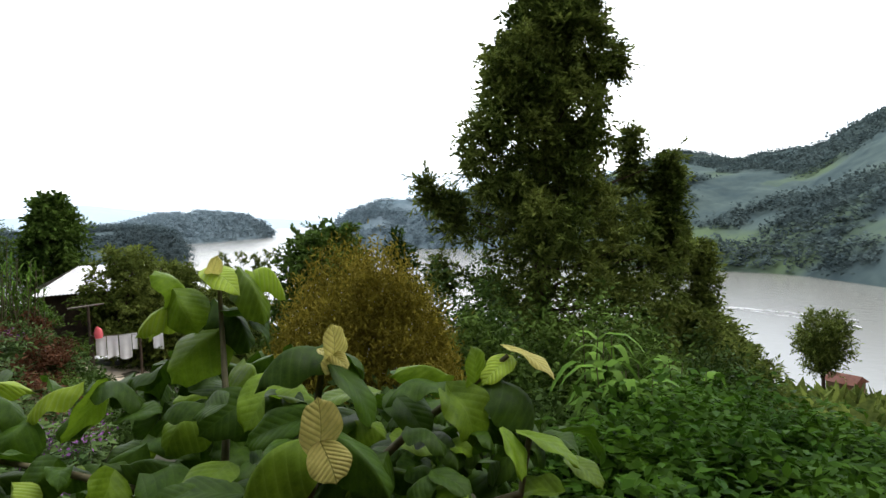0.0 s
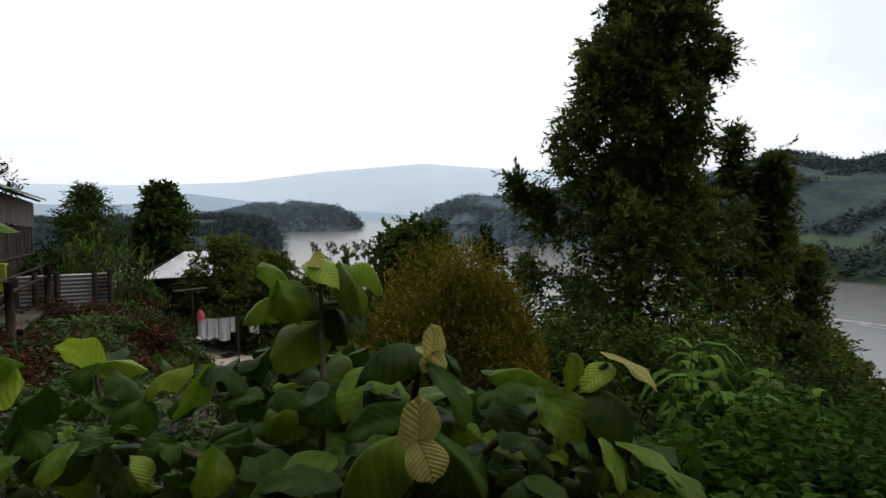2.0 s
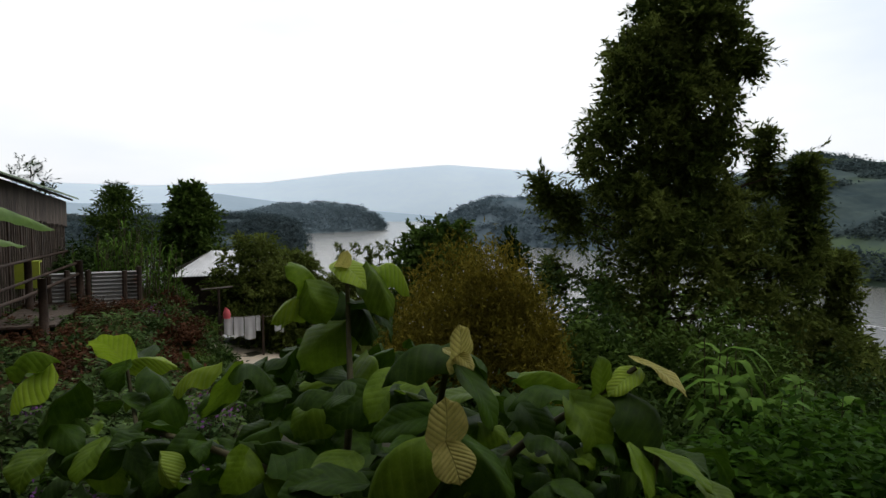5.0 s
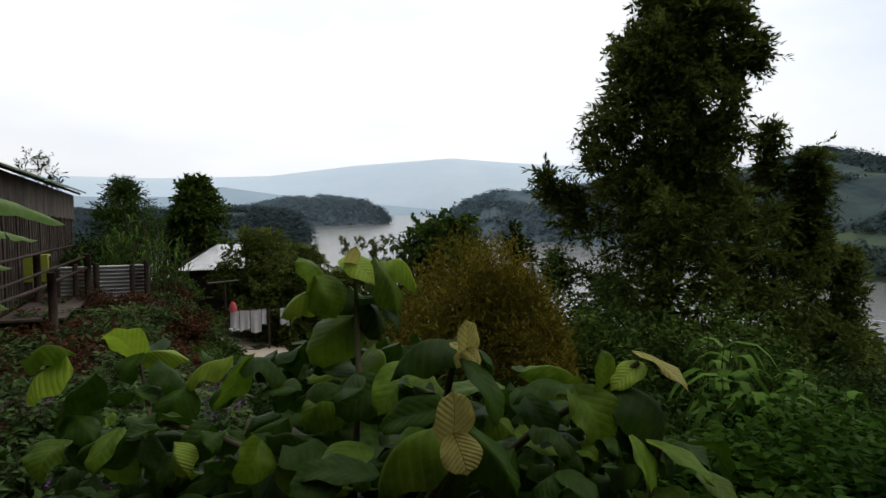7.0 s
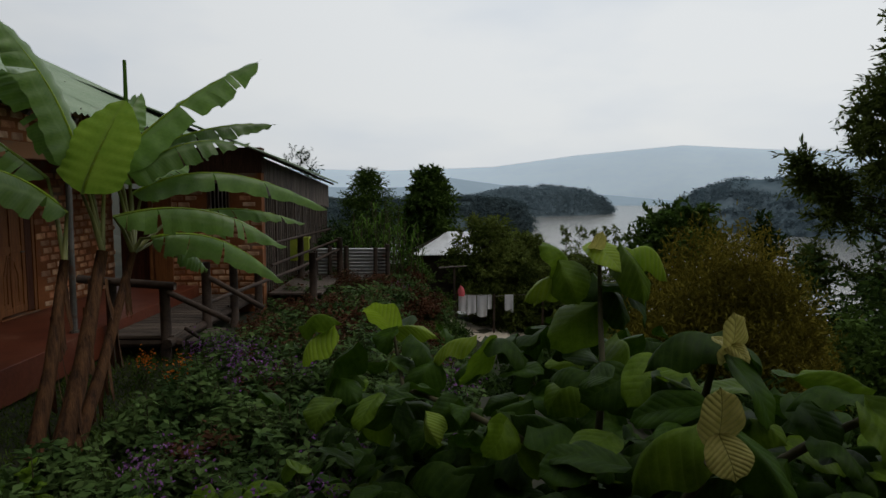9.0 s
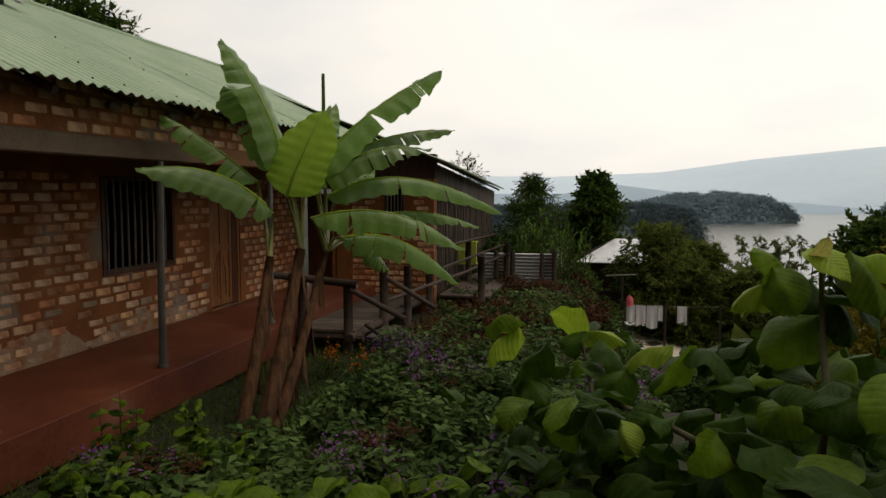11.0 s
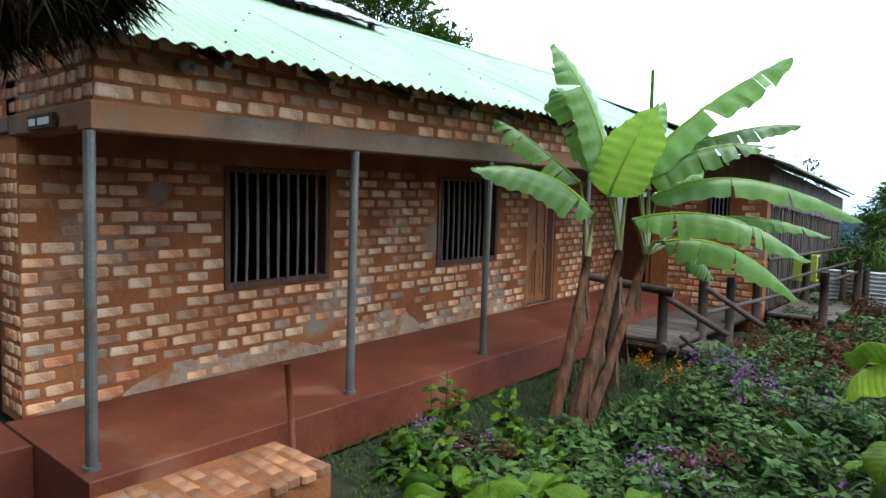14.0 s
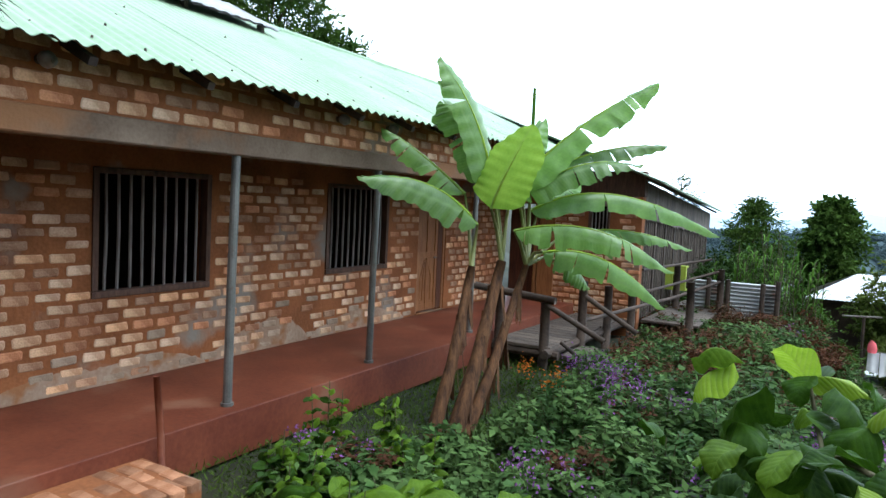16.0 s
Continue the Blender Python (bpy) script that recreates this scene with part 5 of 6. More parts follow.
# ---------------------------------------------------------------- banana plant
def banana_leaf(parent, p0, p1, p2, width, seed, fold=0.5, mat="bleaf", torn=0.35, face=None):
    """A long blade along a curve, its two halves hanging from the midrib and torn across into strips, with a thick pale midrib."""
    r = random.Random(seed)
    p0, p1, p2 = Vector(p0), Vector(p1), Vector(p2)
    Y = (p2 - p0).normalized()
    f = Vector(face) if face else Vector((0.21, -0.4, 0.8))
    Z = (f - Y * f.dot(Y)).normalized()
    X = Y.cross(Z)
    m = Matrix(((X.x, Y.x, Z.x, p0.x), (X.y, Y.y, Z.y, p0.y), (X.z, Y.z, Z.z, p0.z), (0, 0, 0, 1)))
    inv = m.inverted()
    q0, q1, q2 = inv @ p0, inv @ p1, inv @ p2
    q1 = q1 * 2 - (q0 + q2) / 2
    n = 44
    g, rib = Geo(), []
    mids = []
    for i in range(n + 1):
        u = i / n
        mids.append(q0 * (1 - u) ** 2 + q1 * 2 * u * (1 - u) + q2 * u * u)
    for s in (-1, 1):
        strip, shift, sag = [], 0.0, 0.0

        def cross(i):
            u = i / n
            w = 0.5 * width * min(1, (u / 0.12) ** 0.6, ((1 - u) / 0.34 + 0.01) ** 0.6)
            c = mids[i]
            w *= 1.12 * (1 + 0.04 * math.sin(i * 0.3 + seed + 2 * s) + 0.012 * math.sin(i * 1.9 + seed))
            return [(c.x + s * a * w * 0.97, c.y + shift * a + 0.10 * a * w, c.z - (fold + sag) * (a ** 1.6) * w + 0.012 * math.sin(i * 1.3 + s) * a)
                    for a in (0, 0.25, 0.5, 0.75, 1.0)]

        for i in range(n + 1):
            strip.append(cross(i))
            if 2 < i < n - 1 and r.random() < torn * 0.3:
                g.grid(strip if s > 0 else [row[::-1] for row in strip])
                shift, sag = r.choice((0.0, 0.02, 0.05, 0.085)), r.uniform(-0.1, 0.32)
                strip = [cross(i)]
        if len(strip) > 1:
            g.grid(strip if s > 0 else [row[::-1] for row in strip])
    ob = part("leaf", g, mat, parent, smooth=True)
    ob.matrix_basis = m
    rg = Geo().tube([tuple(p - Vector((0, 0, 0.006))) for p in mids[::4]], [0.02 - 0.016 * i / 11 for i in range(len(mids[::4]))], 6)
    rb = part("midrib", rg, "limeleaf", ob)
    return ob


def banana_stem(parent, pts, r):
    """A leaning false trunk of overlapping old sheaths, peeling in strips."""
    g = Geo()
    a, b, c = (Vector(p) for p in pts)
    path = [a.lerp(b, u / 4) for u in range(4)] + [b.lerp(c, u / 4) for u in range(5)]
    g.tube([tuple(p) for p in path], [r * (1.15 - 0.07 * i) * (1 + 0.06 * (i % 2)) for i in range(len(path))], 12)
    stem = part("trunk", g, "bstem", parent, "brown banana trunk wrapped in old sheaths", smooth=True)
    rr = random.Random(int(a.x * 100))
    for k in range(18):
        i = rr.randrange(1, 8)
        ang = rr.uniform(0, 6.283)
        o = Vector((math.cos(ang), math.sin(ang), 0)) * r * rr.uniform(0.85, 1.0)
        e = path[i] + o
        part("sheath", Geo().grid([[tuple(e + Vector((-o.y, o.x, 0)) * s * 0.5 + o * (0.1 + 0.5 * u) * u + Vector((0, 0, -u * rr.uniform(0.3, 0.42)))) for s in (-0.7, 0, 0.7)] for u in (0, 0.35, 0.7, 1)]), "bstem", stem, "dry hanging sheath")


def banana_plant():
    t = thing("banana_plant", "banana plant with torn green leaves beside the porch", "banana plant")
    banana_stem(t, [(2.78, 1.43, -0.50), (2.85, 1.68, 0.32), (2.88, 1.95, 1.32)], 0.068)
    banana_stem(t, [(2.94, 1.58, -0.50), (3.03, 1.89, 0.35), (3.09, 2.23, 1.38)], 0.085)
    banana_stem(t, [(3.02, 1.67, -0.50), (3.14, 2.07, 0.33), (3.25, 2.52, 1.34)], 0.060)
    part("petiole", Geo().tube([(3.09, 2.23, 1.38), (3.05, 2.16, 1.81), (3.02, 2.09, 2.12)], [0.028, 0.018, 0.014], 7), "petiole", t, smooth=True)
    part("petiole", Geo().tube([(3.09, 2.23, 1.38), (3.02, 2.26, 1.84), (2.95, 2.30, 2.19)], [0.028, 0.018, 0.014], 7), "petiole", t, smooth=True)
    part("petiole", Geo().tube([(3.09, 2.23, 1.38), (3.10, 2.05, 1.72), (3.11, 1.88, 1.94)], [0.028, 0.018, 0.014], 7), "petiole", t, smooth=True)
    part("petiole", Geo().tube([(3.09, 2.23, 1.38), (3.12, 2.23, 1.83), (3.16, 2.23, 2.16)], [0.028, 0.018, 0.014], 7), "petiole", t, smooth=True)
    part("petiole", Geo().tube([(3.25, 2.52, 1.34), (3.26, 2.50, 1.89), (3.27, 2.48, 2.31)], [0.028, 0.018, 0.014], 7), "petiole", t, smooth=True)
    part("petiole", Geo().tube([(3.25, 2.52, 1.34), (3.24, 2.40, 1.77), (3.23, 2.28, 2.08)], [0.028, 0.018, 0.014], 7), "petiole", t, smooth=True)
    part("petiole", Geo().tube([(2.88, 1.95, 1.32), (2.90, 1.96, 1.60), (2.92, 1.96, 1.77)], [0.028, 0.018, 0.014], 7), "petiole", t, smooth=True)
    part("petiole", Geo().tube([(2.88, 1.95, 1.32), (2.79, 2.00, 1.77), (2.70, 2.05, 2.09)], [0.028, 0.018, 0.014], 7), "petiole", t, smooth=True)
    part("petiole", Geo().tube([(3.25, 2.52, 1.34), (3.23, 2.59, 1.70), (3.20, 2.66, 1.94)], [0.028, 0.018, 0.014], 7), "petiole", t, smooth=True)
    part("petiole", Geo().tube([(3.25, 2.52, 1.34), (3.25, 2.33, 1.59), (3.26, 2.14, 1.72)], [0.028, 0.018, 0.014], 7), "petiole", t, smooth=True)
    part("petiole", Geo().tube([(3.25, 2.52, 1.34), (3.33, 2.54, 1.48), (3.42, 2.56, 1.49)], [0.028, 0.018, 0.014], 7), "petiole", t, smooth=True)
    part("petiole", Geo().tube([(3.25, 2.52, 1.34), (3.40, 2.89, 1.59), (3.55, 3.26, 1.72)], [0.028, 0.018, 0.014], 7), "petiole", t, smooth=True)
    part("petiole", Geo().tube([(3.25, 2.52, 1.34), (3.15, 2.60, 1.93), (3.04, 2.68, 2.39)], [0.028, 0.018, 0.014], 7), "petiole", t, smooth=True)
    part("petiole", Geo().tube([(3.25, 2.52, 1.34), (3.33, 2.80, 1.42), (3.40, 3.08, 1.38)], [0.028, 0.018, 0.014], 7), "petiole", t, smooth=True)
    part("petiole", Geo().tube([(3.25, 2.52, 1.34), (3.21, 2.72, 1.69), (3.18, 2.92, 1.92)], [0.028, 0.018, 0.014], 7), "petiole", t, smooth=True)
    banana_leaf(t, (3.02, 2.09, 2.12), (2.83, 1.96, 2.88), (2.51, 1.71, 3.47), 0.39, 0, 0.35, torn=0.45)
    banana_leaf(t, (2.95, 2.30, 2.19), (2.64, 2.20, 2.86), (2.36, 2.09, 3.07), 0.39, 1, 0.90, torn=0.80)
    # the middle leaf gets the brighter, backlit blade colour
    banana_leaf(t, (3.11, 1.88, 1.94), (3.26, 1.92, 2.33), (3.40, 2.17, 2.82), 0.57, 2, 0.12, "bleaf_lit", 0.05)
    banana_leaf(t, (3.16, 2.23, 2.16), (3.77, 2.60, 2.86), (4.43, 2.99, 3.33), 0.36, 3, 0.75, torn=0.25)
    banana_leaf(t, (3.27, 2.48, 2.31), (3.87, 3.09, 2.65), (4.44, 3.50, 2.73), 0.21, 4, 0.80, torn=0.30)
    banana_leaf(t, (3.23, 2.28, 2.08), (3.78, 2.57, 2.44), (4.28, 2.91, 2.46), 0.29, 5, 0.70, torn=0.40)
    banana_leaf(t, (2.92, 1.96, 1.77), (2.58, 1.53, 2.15), (2.17, 0.99, 2.18), 0.32, 6, 0.90, torn=0.15)
    banana_leaf(t, (2.70, 2.05, 2.09), (2.23, 1.91, 2.49), (1.86, 1.71, 2.75), 0.27, 7, 0.80, torn=0.60)
    banana_leaf(t, (3.20, 2.66, 1.94), (3.98, 3.28, 2.17), (5.0, 3.95, 1.74), 0.29, 8, 0.90, torn=0.50)
    banana_leaf(t, (3.26, 2.14, 1.72), (4.02, 2.46, 1.77), (4.69, 2.79, 1.39), 0.29, 9, 0.85, torn=0.35)
    banana_leaf(t, (3.42, 2.56, 1.49), (3.96, 3.07, 1.43), (4.50, 3.55, 0.91), 0.29, 10, 1.00, torn=0.50)
    banana_leaf(t, (3.55, 3.26, 1.72), (4.07, 3.76, 1.75), (4.62, 4.27, 1.56), 0.19, 11, 0.70, torn=0.40)
    banana_leaf(t, (3.04, 2.68, 2.39), (3.04, 2.85, 2.64), (3.12, 3.09, 3.00), 0.31, 12, 0.50, torn=0.50)
    banana_leaf(t, (3.40, 3.08, 1.38), (3.55, 3.35, 1.25), (3.61, 3.54, 1.07), 0.25, 13, 0.90, torn=0.50)
    banana_leaf(t, (3.18, 2.92, 1.92), (3.30, 3.05, 2.11), (3.48, 3.37, 2.25), 0.27, 14, 0.70, torn=0.40)
    part("rolled_leaf", Geo().tube([(3.22, 2.57, 2.20), (3.17, 2.68, 3.30)], [0.028, 0.018], 7), "cane", t, "tightly rolled new leaf")


banana_plant()



# ---------------------------------------------------------------- trees round the garden
tree("dark round-headed tree on the slope below the garden", (24.6, 10.8, gz(24.6, 10.8)), 4.2, [(0.2, 1.8), (0.45, 2.3), (0.75, 2.0), (1.0, 0.8)], 26000, 0.24, 0.09, "tree", 0.2, seed=31, clump=0.75)
tree("dark round-headed tree on the slope below the garden", (27.6, 11.4, gz(27.6, 11.4)), 2.9, [(0.2, 1.7), (0.5, 2.0), (0.8, 1.6), (1.0, 0.6)], 14000, 0.26, 0.1, "tree", 0.2, seed=32, clump=0.75)
tree("dark bushy tree under the tall tree", (22.2, 9.0, gz(22.2, 9)), 3.6, [(0.1, 2.3), (0.5, 2.6), (0.8, 1.6), (1.0, 0.4)], 12000, 0.24, 0.09, "tree", 0.16, seed=33, clump=0.7)
tree("open-crowned gum tree near the lake shore", (58.7, 25.6, gz(58.7, 25.6) - 0.5), 8.6, [(0.5, 0.6), (0.66, 1.7), (0.8, 2.0), (0.92, 1.7), (1.0, 0.9)], 11000, 0.3, 0.11, "tree", 0.22, seed=34, clump=1.0, per=90, limbs=14)
tree("leafy green tree behind the bronze bush", (11.3, 9.3, gz(11.3, 9.3)), 4.6, [(0.25, 1.0), (0.6, 1.05), (0.85, 0.85), (1.0, 0.4)], 20000, 0.14, 0.075, "tree3", 0.1, seed=35, clump=0.4)
tree("small slender tree behind the bronze bush", (12.3, 7.6, gz(12.3, 7.6)), 4.3, [(0.3, 0.55), (0.6, 0.6), (0.85, 0.3), (1.0, 0.08)], 3000, 0.16, 0.06, "tree2", 0.07, seed=36, clump=0.3)
tree("dark rounded tree beyond the white-roofed house", (5.95, 23.9, gz(5.95, 23.9)), 5.4, [(0.3, 0.8), (0.55, 1.1), (0.8, 0.9), (1.0, 0.3)], 16000, 0.2, 0.1, "tree3", 0.14, seed=37, clump=0.5)
tree("feathery tree with reddish tips above the fence", (3.5, 22.7, gz(3.5, 22.7)), 3.8, [(0.3, 1.0), (0.6, 1.1), (0.82, 0.7), (1.0, 0.15)], 11000, 0.17, 0.045, "tree3", 0.1, seed=38, clump=0.5)
tree("thin open tree behind the wing roof", (0.5, 24.0, gz(0.5, 24)), 4.7, [(0.5, 0.5), (0.75, 0.8), (1.0, 0.4)], 1500, 0.16, 0.045, "tree2", 0.07, seed=39, clump=0.5, limbs=14)
for k, (x, y, h, w) in enumerate(((7.9, 16.6, 3.2, 1.25), (9.2, 17.4, 3.0, 1.3), (8.7, 15.8, 2.4, 0.9), (10.6, 16.0, 2.6, 1.2))):
    tree("dense dark cypress-like tree behind the washing lines", (x, y, gz(x, y)), h, [(0.06, w), (0.4, w * 1.05), (0.75, w * 0.8), (1.0, w * 0.3)], 13000, 0.15, 0.055, "tree", 0.12, seed=40 + k, clump=0.45, group="dark trees behind the washing")
for k, (x, y, h) in enumerate(((-6.6, 7.9, 8.0), (-5.9, 9.2, 6.6), (-8.4, 6.4, 9.0), (-7.6, 10.5, 6.6))):
    tree("grey-green tree on the rise behind the house", (x, y, gz(x, y)), h, [(0.35, 1.1), (0.6, 1.6), (0.85, 1.4), (1.0, 0.6)], 15000, 0.18, 0.06, "tree3", 0.13, seed=50 + k, clump=0.6, group="trees behind the house")
for k, (a, d, h, w) in enumerate(((11.2, 170, 6, 3.0), (12.4, 176, 7, 2.6), (13.6, 165, 8, 1.2), (14.6, 172, 7, 2.4), (15.4, 168, 6.5, 2.2), (16.2, 175, 5, 2.2))):
    x, y = EYE[0] + d * math.sin(radians(a)), EYE[1] + d * math.cos(radians(a))
    z = EYE[2] - d * math.tan(radians(4.6))
    tree("small dark tree on the near lake shore", (x, y, gz(x, y)), h + z - gz(x, y) - 1.5, [(0.3, w), (0.6, w * 1.1), (0.85, w * 0.8), (1.0, w * 0.25)], 1600, 0.7, 0.35, "tree", 0.3, seed=60 + k, clump=1.1, group="trees on the near shore")

bronze = bush("bush", "bronze-green feathery bush with fine dry flower heads", "bush", (10.0, 4.1, gz(10, 4.1)), (1.3, 1.15, 2.15), 90000, 0.10, 0.02, "brown", 71, droop=-0.9, flat=0.1, stems=16, spread=0.16, dome="flat")
rf = np.random.default_rng(72)
fa, fq = rf.uniform(0, 6.283, 420), np.sqrt(rf.uniform(0, 1, 420))
fp = np.stack([10.0 + np.sin(fa) * fq * 1.3, 4.1 + np.cos(fa) * fq * 1.15, gz(10, 4.1) + 2.15 * np.sqrt(1.05 - fq ** 4) * rf.uniform(0.5, 1.12, 420)], -1)
tagged(part("flower", quads("flower", leaves(fp, 0.022, 0.018, 0, 0, rf)), "cloth", bronze, "tiny pale flower heads"), kind="stuff")
for k, (x, y, w, h) in enumerate(((12.6, 6.1, 1.1, 2.9), (12.5, 5.0, 0.9, 2.0), (13.6, 6.8, 1.3, 3.1), (15.7, 5.0, 1.4, 2.4), (17.5, 5.2, 1.5, 2.2), (14.4, 4.6, 1.1, 2.3), (19.6, 6.2, 1.6, 2.2), (14.9, 7.4, 1.4, 2.8), (11.9, 6.6, 0.9, 2.6))):
    bush("bush", "dark mixed undergrowth with pale small leaves", "bush", (x, y, gz(x, y)), (w, w, h), 6500, 0.15, 0.065, "tree3" if k % 2 else "tree2", 80 + k, group="undergrowth on the slope")
for k, (x, y, w, h) in enumerate(((13.6, 1.8, 1.0, 1.1), (14.7, 1.3, 1.1, 1.25), (14.6, 0.2, 1.1, 0.95), (14.2, -0.8, 1.1, 0.75), (11.7, -0.2, 0.9, 0.95), (11.7, -1.4, 0.9, 0.7), (10.9, 0.3, 0.8, 0.85),
                                (12.4, 0.9, 1.0, 1.15), (12.7, -1.0, 1.0, 0.8), (16.0, 0.6, 1.2, 0.9), (10.3, -1.2, 0.7, 0.75), (15.6, 2.6, 1.2, 0.9), (16.5, -0.8, 1.3, 0.8))):
    bush("bush", "fresh green leafy bush on the slope", "bush", (x, y, gz(x, y) - 0.05), (w, w, h), 4200, 0.15, 0.075, "fresh", 100 + k, group="green bushes on the slope", flat=0.65, spread=0.34)


def cane(label, base, height, n, spread, seed, mat="cane", blade=0.9, width=0.05, arch=0.7):
    """A clump of upright stalks with long arching blades."""
    r = random.Random(seed)
    t = thing("cane_clump", label, "tall grass")
    b = Vector(base)
    g, s = Geo(), Geo()
    for k in range(n):
        o = b + Vector((r.gauss(0, spread), r.gauss(0, spread), 0))
        h = height * r.uniform(0.6, 1.0)
        tip = o + Vector((r.gauss(0, 0.12), r.gauss(0, 0.12), h))
        s.tube([tuple(o - Vector((0, 0, 0.1))), tuple(tip)], [0.016, 0.008], 5)
        for j in range(7):
            q = o.lerp(tip, r.uniform(0.35, 1.0))
            az = r.uniform(0, 6.283)
            d = Vector((math.sin(az), math.cos(az), 0))
            sd = Vector((d.y, -d.x, 0)) * width * 0.5
            L = blade * r.uniform(0.5, 1.0)
            rise = r.uniform(0.4, 1.0)
            row = []
            for u in (0, 0.25, 0.5, 0.75, 1.0):
                c = q + d * L * u * arch + Vector((0, 0, L * (rise * u - 1.5 * arch * u * u)))
                row.append([tuple(c + sd * (1 - u) ** 0.5), tuple(c - Vector((0, 0, 0.008))), tuple(c - sd * (1 - u) ** 0.5)])
            g.grid(row)
    tagged(part("stalk", s, "stem", t), kind="stuff")
    tagged(part("foliage", g, mat, t, smooth=True), kind="stuff")
    return t


for k, (x, y, h) in enumerate(((5.0, 12.9, 2.2), (4.4, 13.3, 1.9), (5.5, 13.6, 1.9))):
    cane("tall green cane standing behind the tin fence", (x, y, gz(x, y)), h, 20, 0.2, 120 + k, blade=0.75, arch=0.38)
cane("thin bare reed stalks standing above the roof ridge", (-5.6, 9.7, gz(-5.6, 9.7)), 7.0, 7, 0.3, 127, blade=0.35, width=0.02)
for k, (x, y, h) in enumerate(((13.3, 2.9, 2.3), (13.9, 2.4, 1.9), (12.9, 2.2, 1.7), (14.6, 2.7, 1.8))):
    cane("young banana-like broad-bladed plants on the slope", (x, y, gz(x, y)), h * 0.8, 6, 0.25, 130 + k, blade=1.1, width=0.17)


# ---------------------------------------------------------------- garden beds
def garden_plant(name, label, x, y, h, w, mat, seed, leaf=0.085, flowers=None, count=420, group="garden plants"):
    """A bushy herb: thin stems, level leaves, and flower spikes where it blooms."""
    r = np.random.default_rng(seed)
    z = gz(x, y)
    t = thing(name, label, "plant", group)
    n = max(6, int(9 * w / 0.35))
    az, q = r.uniform(0, 6.283, n), np.sqrt(r.uniform(0, 1, n))
    tips = np.stack([x + np.sin(az) * q * w, y + np.cos(az) * q * w, z + h * r.uniform(0.65, 1.05, n) * (1 - 0.35 * q)], -1)
    g = Geo()
    for e in tips:
        g.tube([(x + 0.3 * (e[0] - x), y + 0.3 * (e[1] - y), z - 0.08), tuple(e)], [0.008, 0.004], 4)
    tagged(part("stem", g, "stem", t), kind="stuff")
    k = count // n
    u = r.uniform(0.25, 1.0, (n, k, 1))
    foot = np.array([x, y, z]) + np.array([0.3, 0.3, 0]) * (tips - np.array([x, y, z]))
    pos = (foot[:, None] * (1 - u) + tips[:, None] * u + r.normal(size=(n, k, 3)) * np.array([0.05, 0.05, 0.03])).reshape(-1, 3)
    tagged(part("foliage", quads("foliage", leaves(pos, leaf, leaf * 0.5, 0.15, 0.7, r)), mat, t), kind="stuff")
    if flowers:
        pick = tips[r.random(n) < 0.55]
        if len(pick):
            fp = np.repeat(pick, 26, axis=0) + r.normal(size=(26 * len(pick), 3)) * np.array([0.055, 0.055, 0.06]) + np.array([0, 0, 0.07])
            tagged(part("flower", quads("flower", leaves(fp, 0.036, 0.024, 0, 0, r)), flowers, t, "small flower spikes"), kind="stuff")
    return t


def tall_herb(x, y, h, seed):
    """An upright stalk with opposite pairs of soft broad leaves that grow smaller upwards, and a thin seed head."""
    r = random.Random(seed)
    z = gz(x, y)
    t = thing("herb", "upright pale green broad-leaved herb beside the porch", "plant", "herbs by the porch")
    for q in range(3):
        o = Vector((x + r.gauss(0, 0.09), y + r.gauss(0, 0.09), z))
        top = o + Vector((r.gauss(0, 0.06), r.gauss(0, 0.06), h * r.uniform(0.7, 1.05)))
        part("stem", Geo().tube([tuple(o - Vector((0, 0, 0.08))), tuple(o.lerp(top, 0.5)), tuple(top + Vector((0, 0, 0.1)))], [0.009, 0.007, 0.003], 5), "stem", t)
        for k in range(5):
            p, az = o.lerp(top, 0.25 + 0.185 * k), k * 1.57 + r.uniform(-0.4, 0.4)
            L = (0.17 - 0.018 * k) * r.uniform(0.8, 1.1)
            for sgn in (-1, 1):
                d = Vector((math.sin(az), math.cos(az), 0)) * sgn
                place_leaf(t, p, p + d * L + Vector((0, 0, r.uniform(-0.02, 0.07))), L * 0.5, "m" if r.random() < 0.6 else "g", r)
    return t


rg = random.Random(5)
spots = []
for k in range(1500):
    x, y = rg.uniform(2.3, 6.5), rg.uniform(-0.6, 12.0)
    if len(spots) > 175:
        break
    if (x < 3.4 and 2.3 < y < 5.2) or (x < 2.9 and 0.2 < y < 5.5) or (x < 3.4 and y > 4.6 and y < 9.5) or (math.hypot(x - 3.0, y - 1.8) < 0.75) or (x < 2.6 and y < 0.3):
        continue
    if math.hypot(x - EYE[0], y - EYE[1]) < 3.0 or any(math.hypot(x - a, y - b) < 0.3 for a, b in spots):
        continue
    spots.append((x, y))
for k, (x, y) in enumerate(spots):
    red = y > 4.2 and rg.random() < 0.55 or rg.random() < 0.03
    near = math.hypot(x - EYE[0], y - EYE[1]) < 6
    h = rg.uniform(0.4, 0.75) if y > 1 else rg.uniform(0.3, 0.5)
    if red:
        garden_plant("weed", "reddish-leaved garden weed gone to seed", x, y, h, rg.uniform(0.28, 0.42), "red", 200 + k, 0.08, count=420, group="red weeds")
    else:
        garden_plant("sage_plant", "leafy garden plant with small purple flower spikes", x, y, h, rg.uniform(0.3, 0.45), "garden", 200 + k, 0.115, "flower" if rg.random() < (0.36 if y < 2.5 else 0.3 if x < 4.4 and y < 6 else 0.05) else None, count=340)
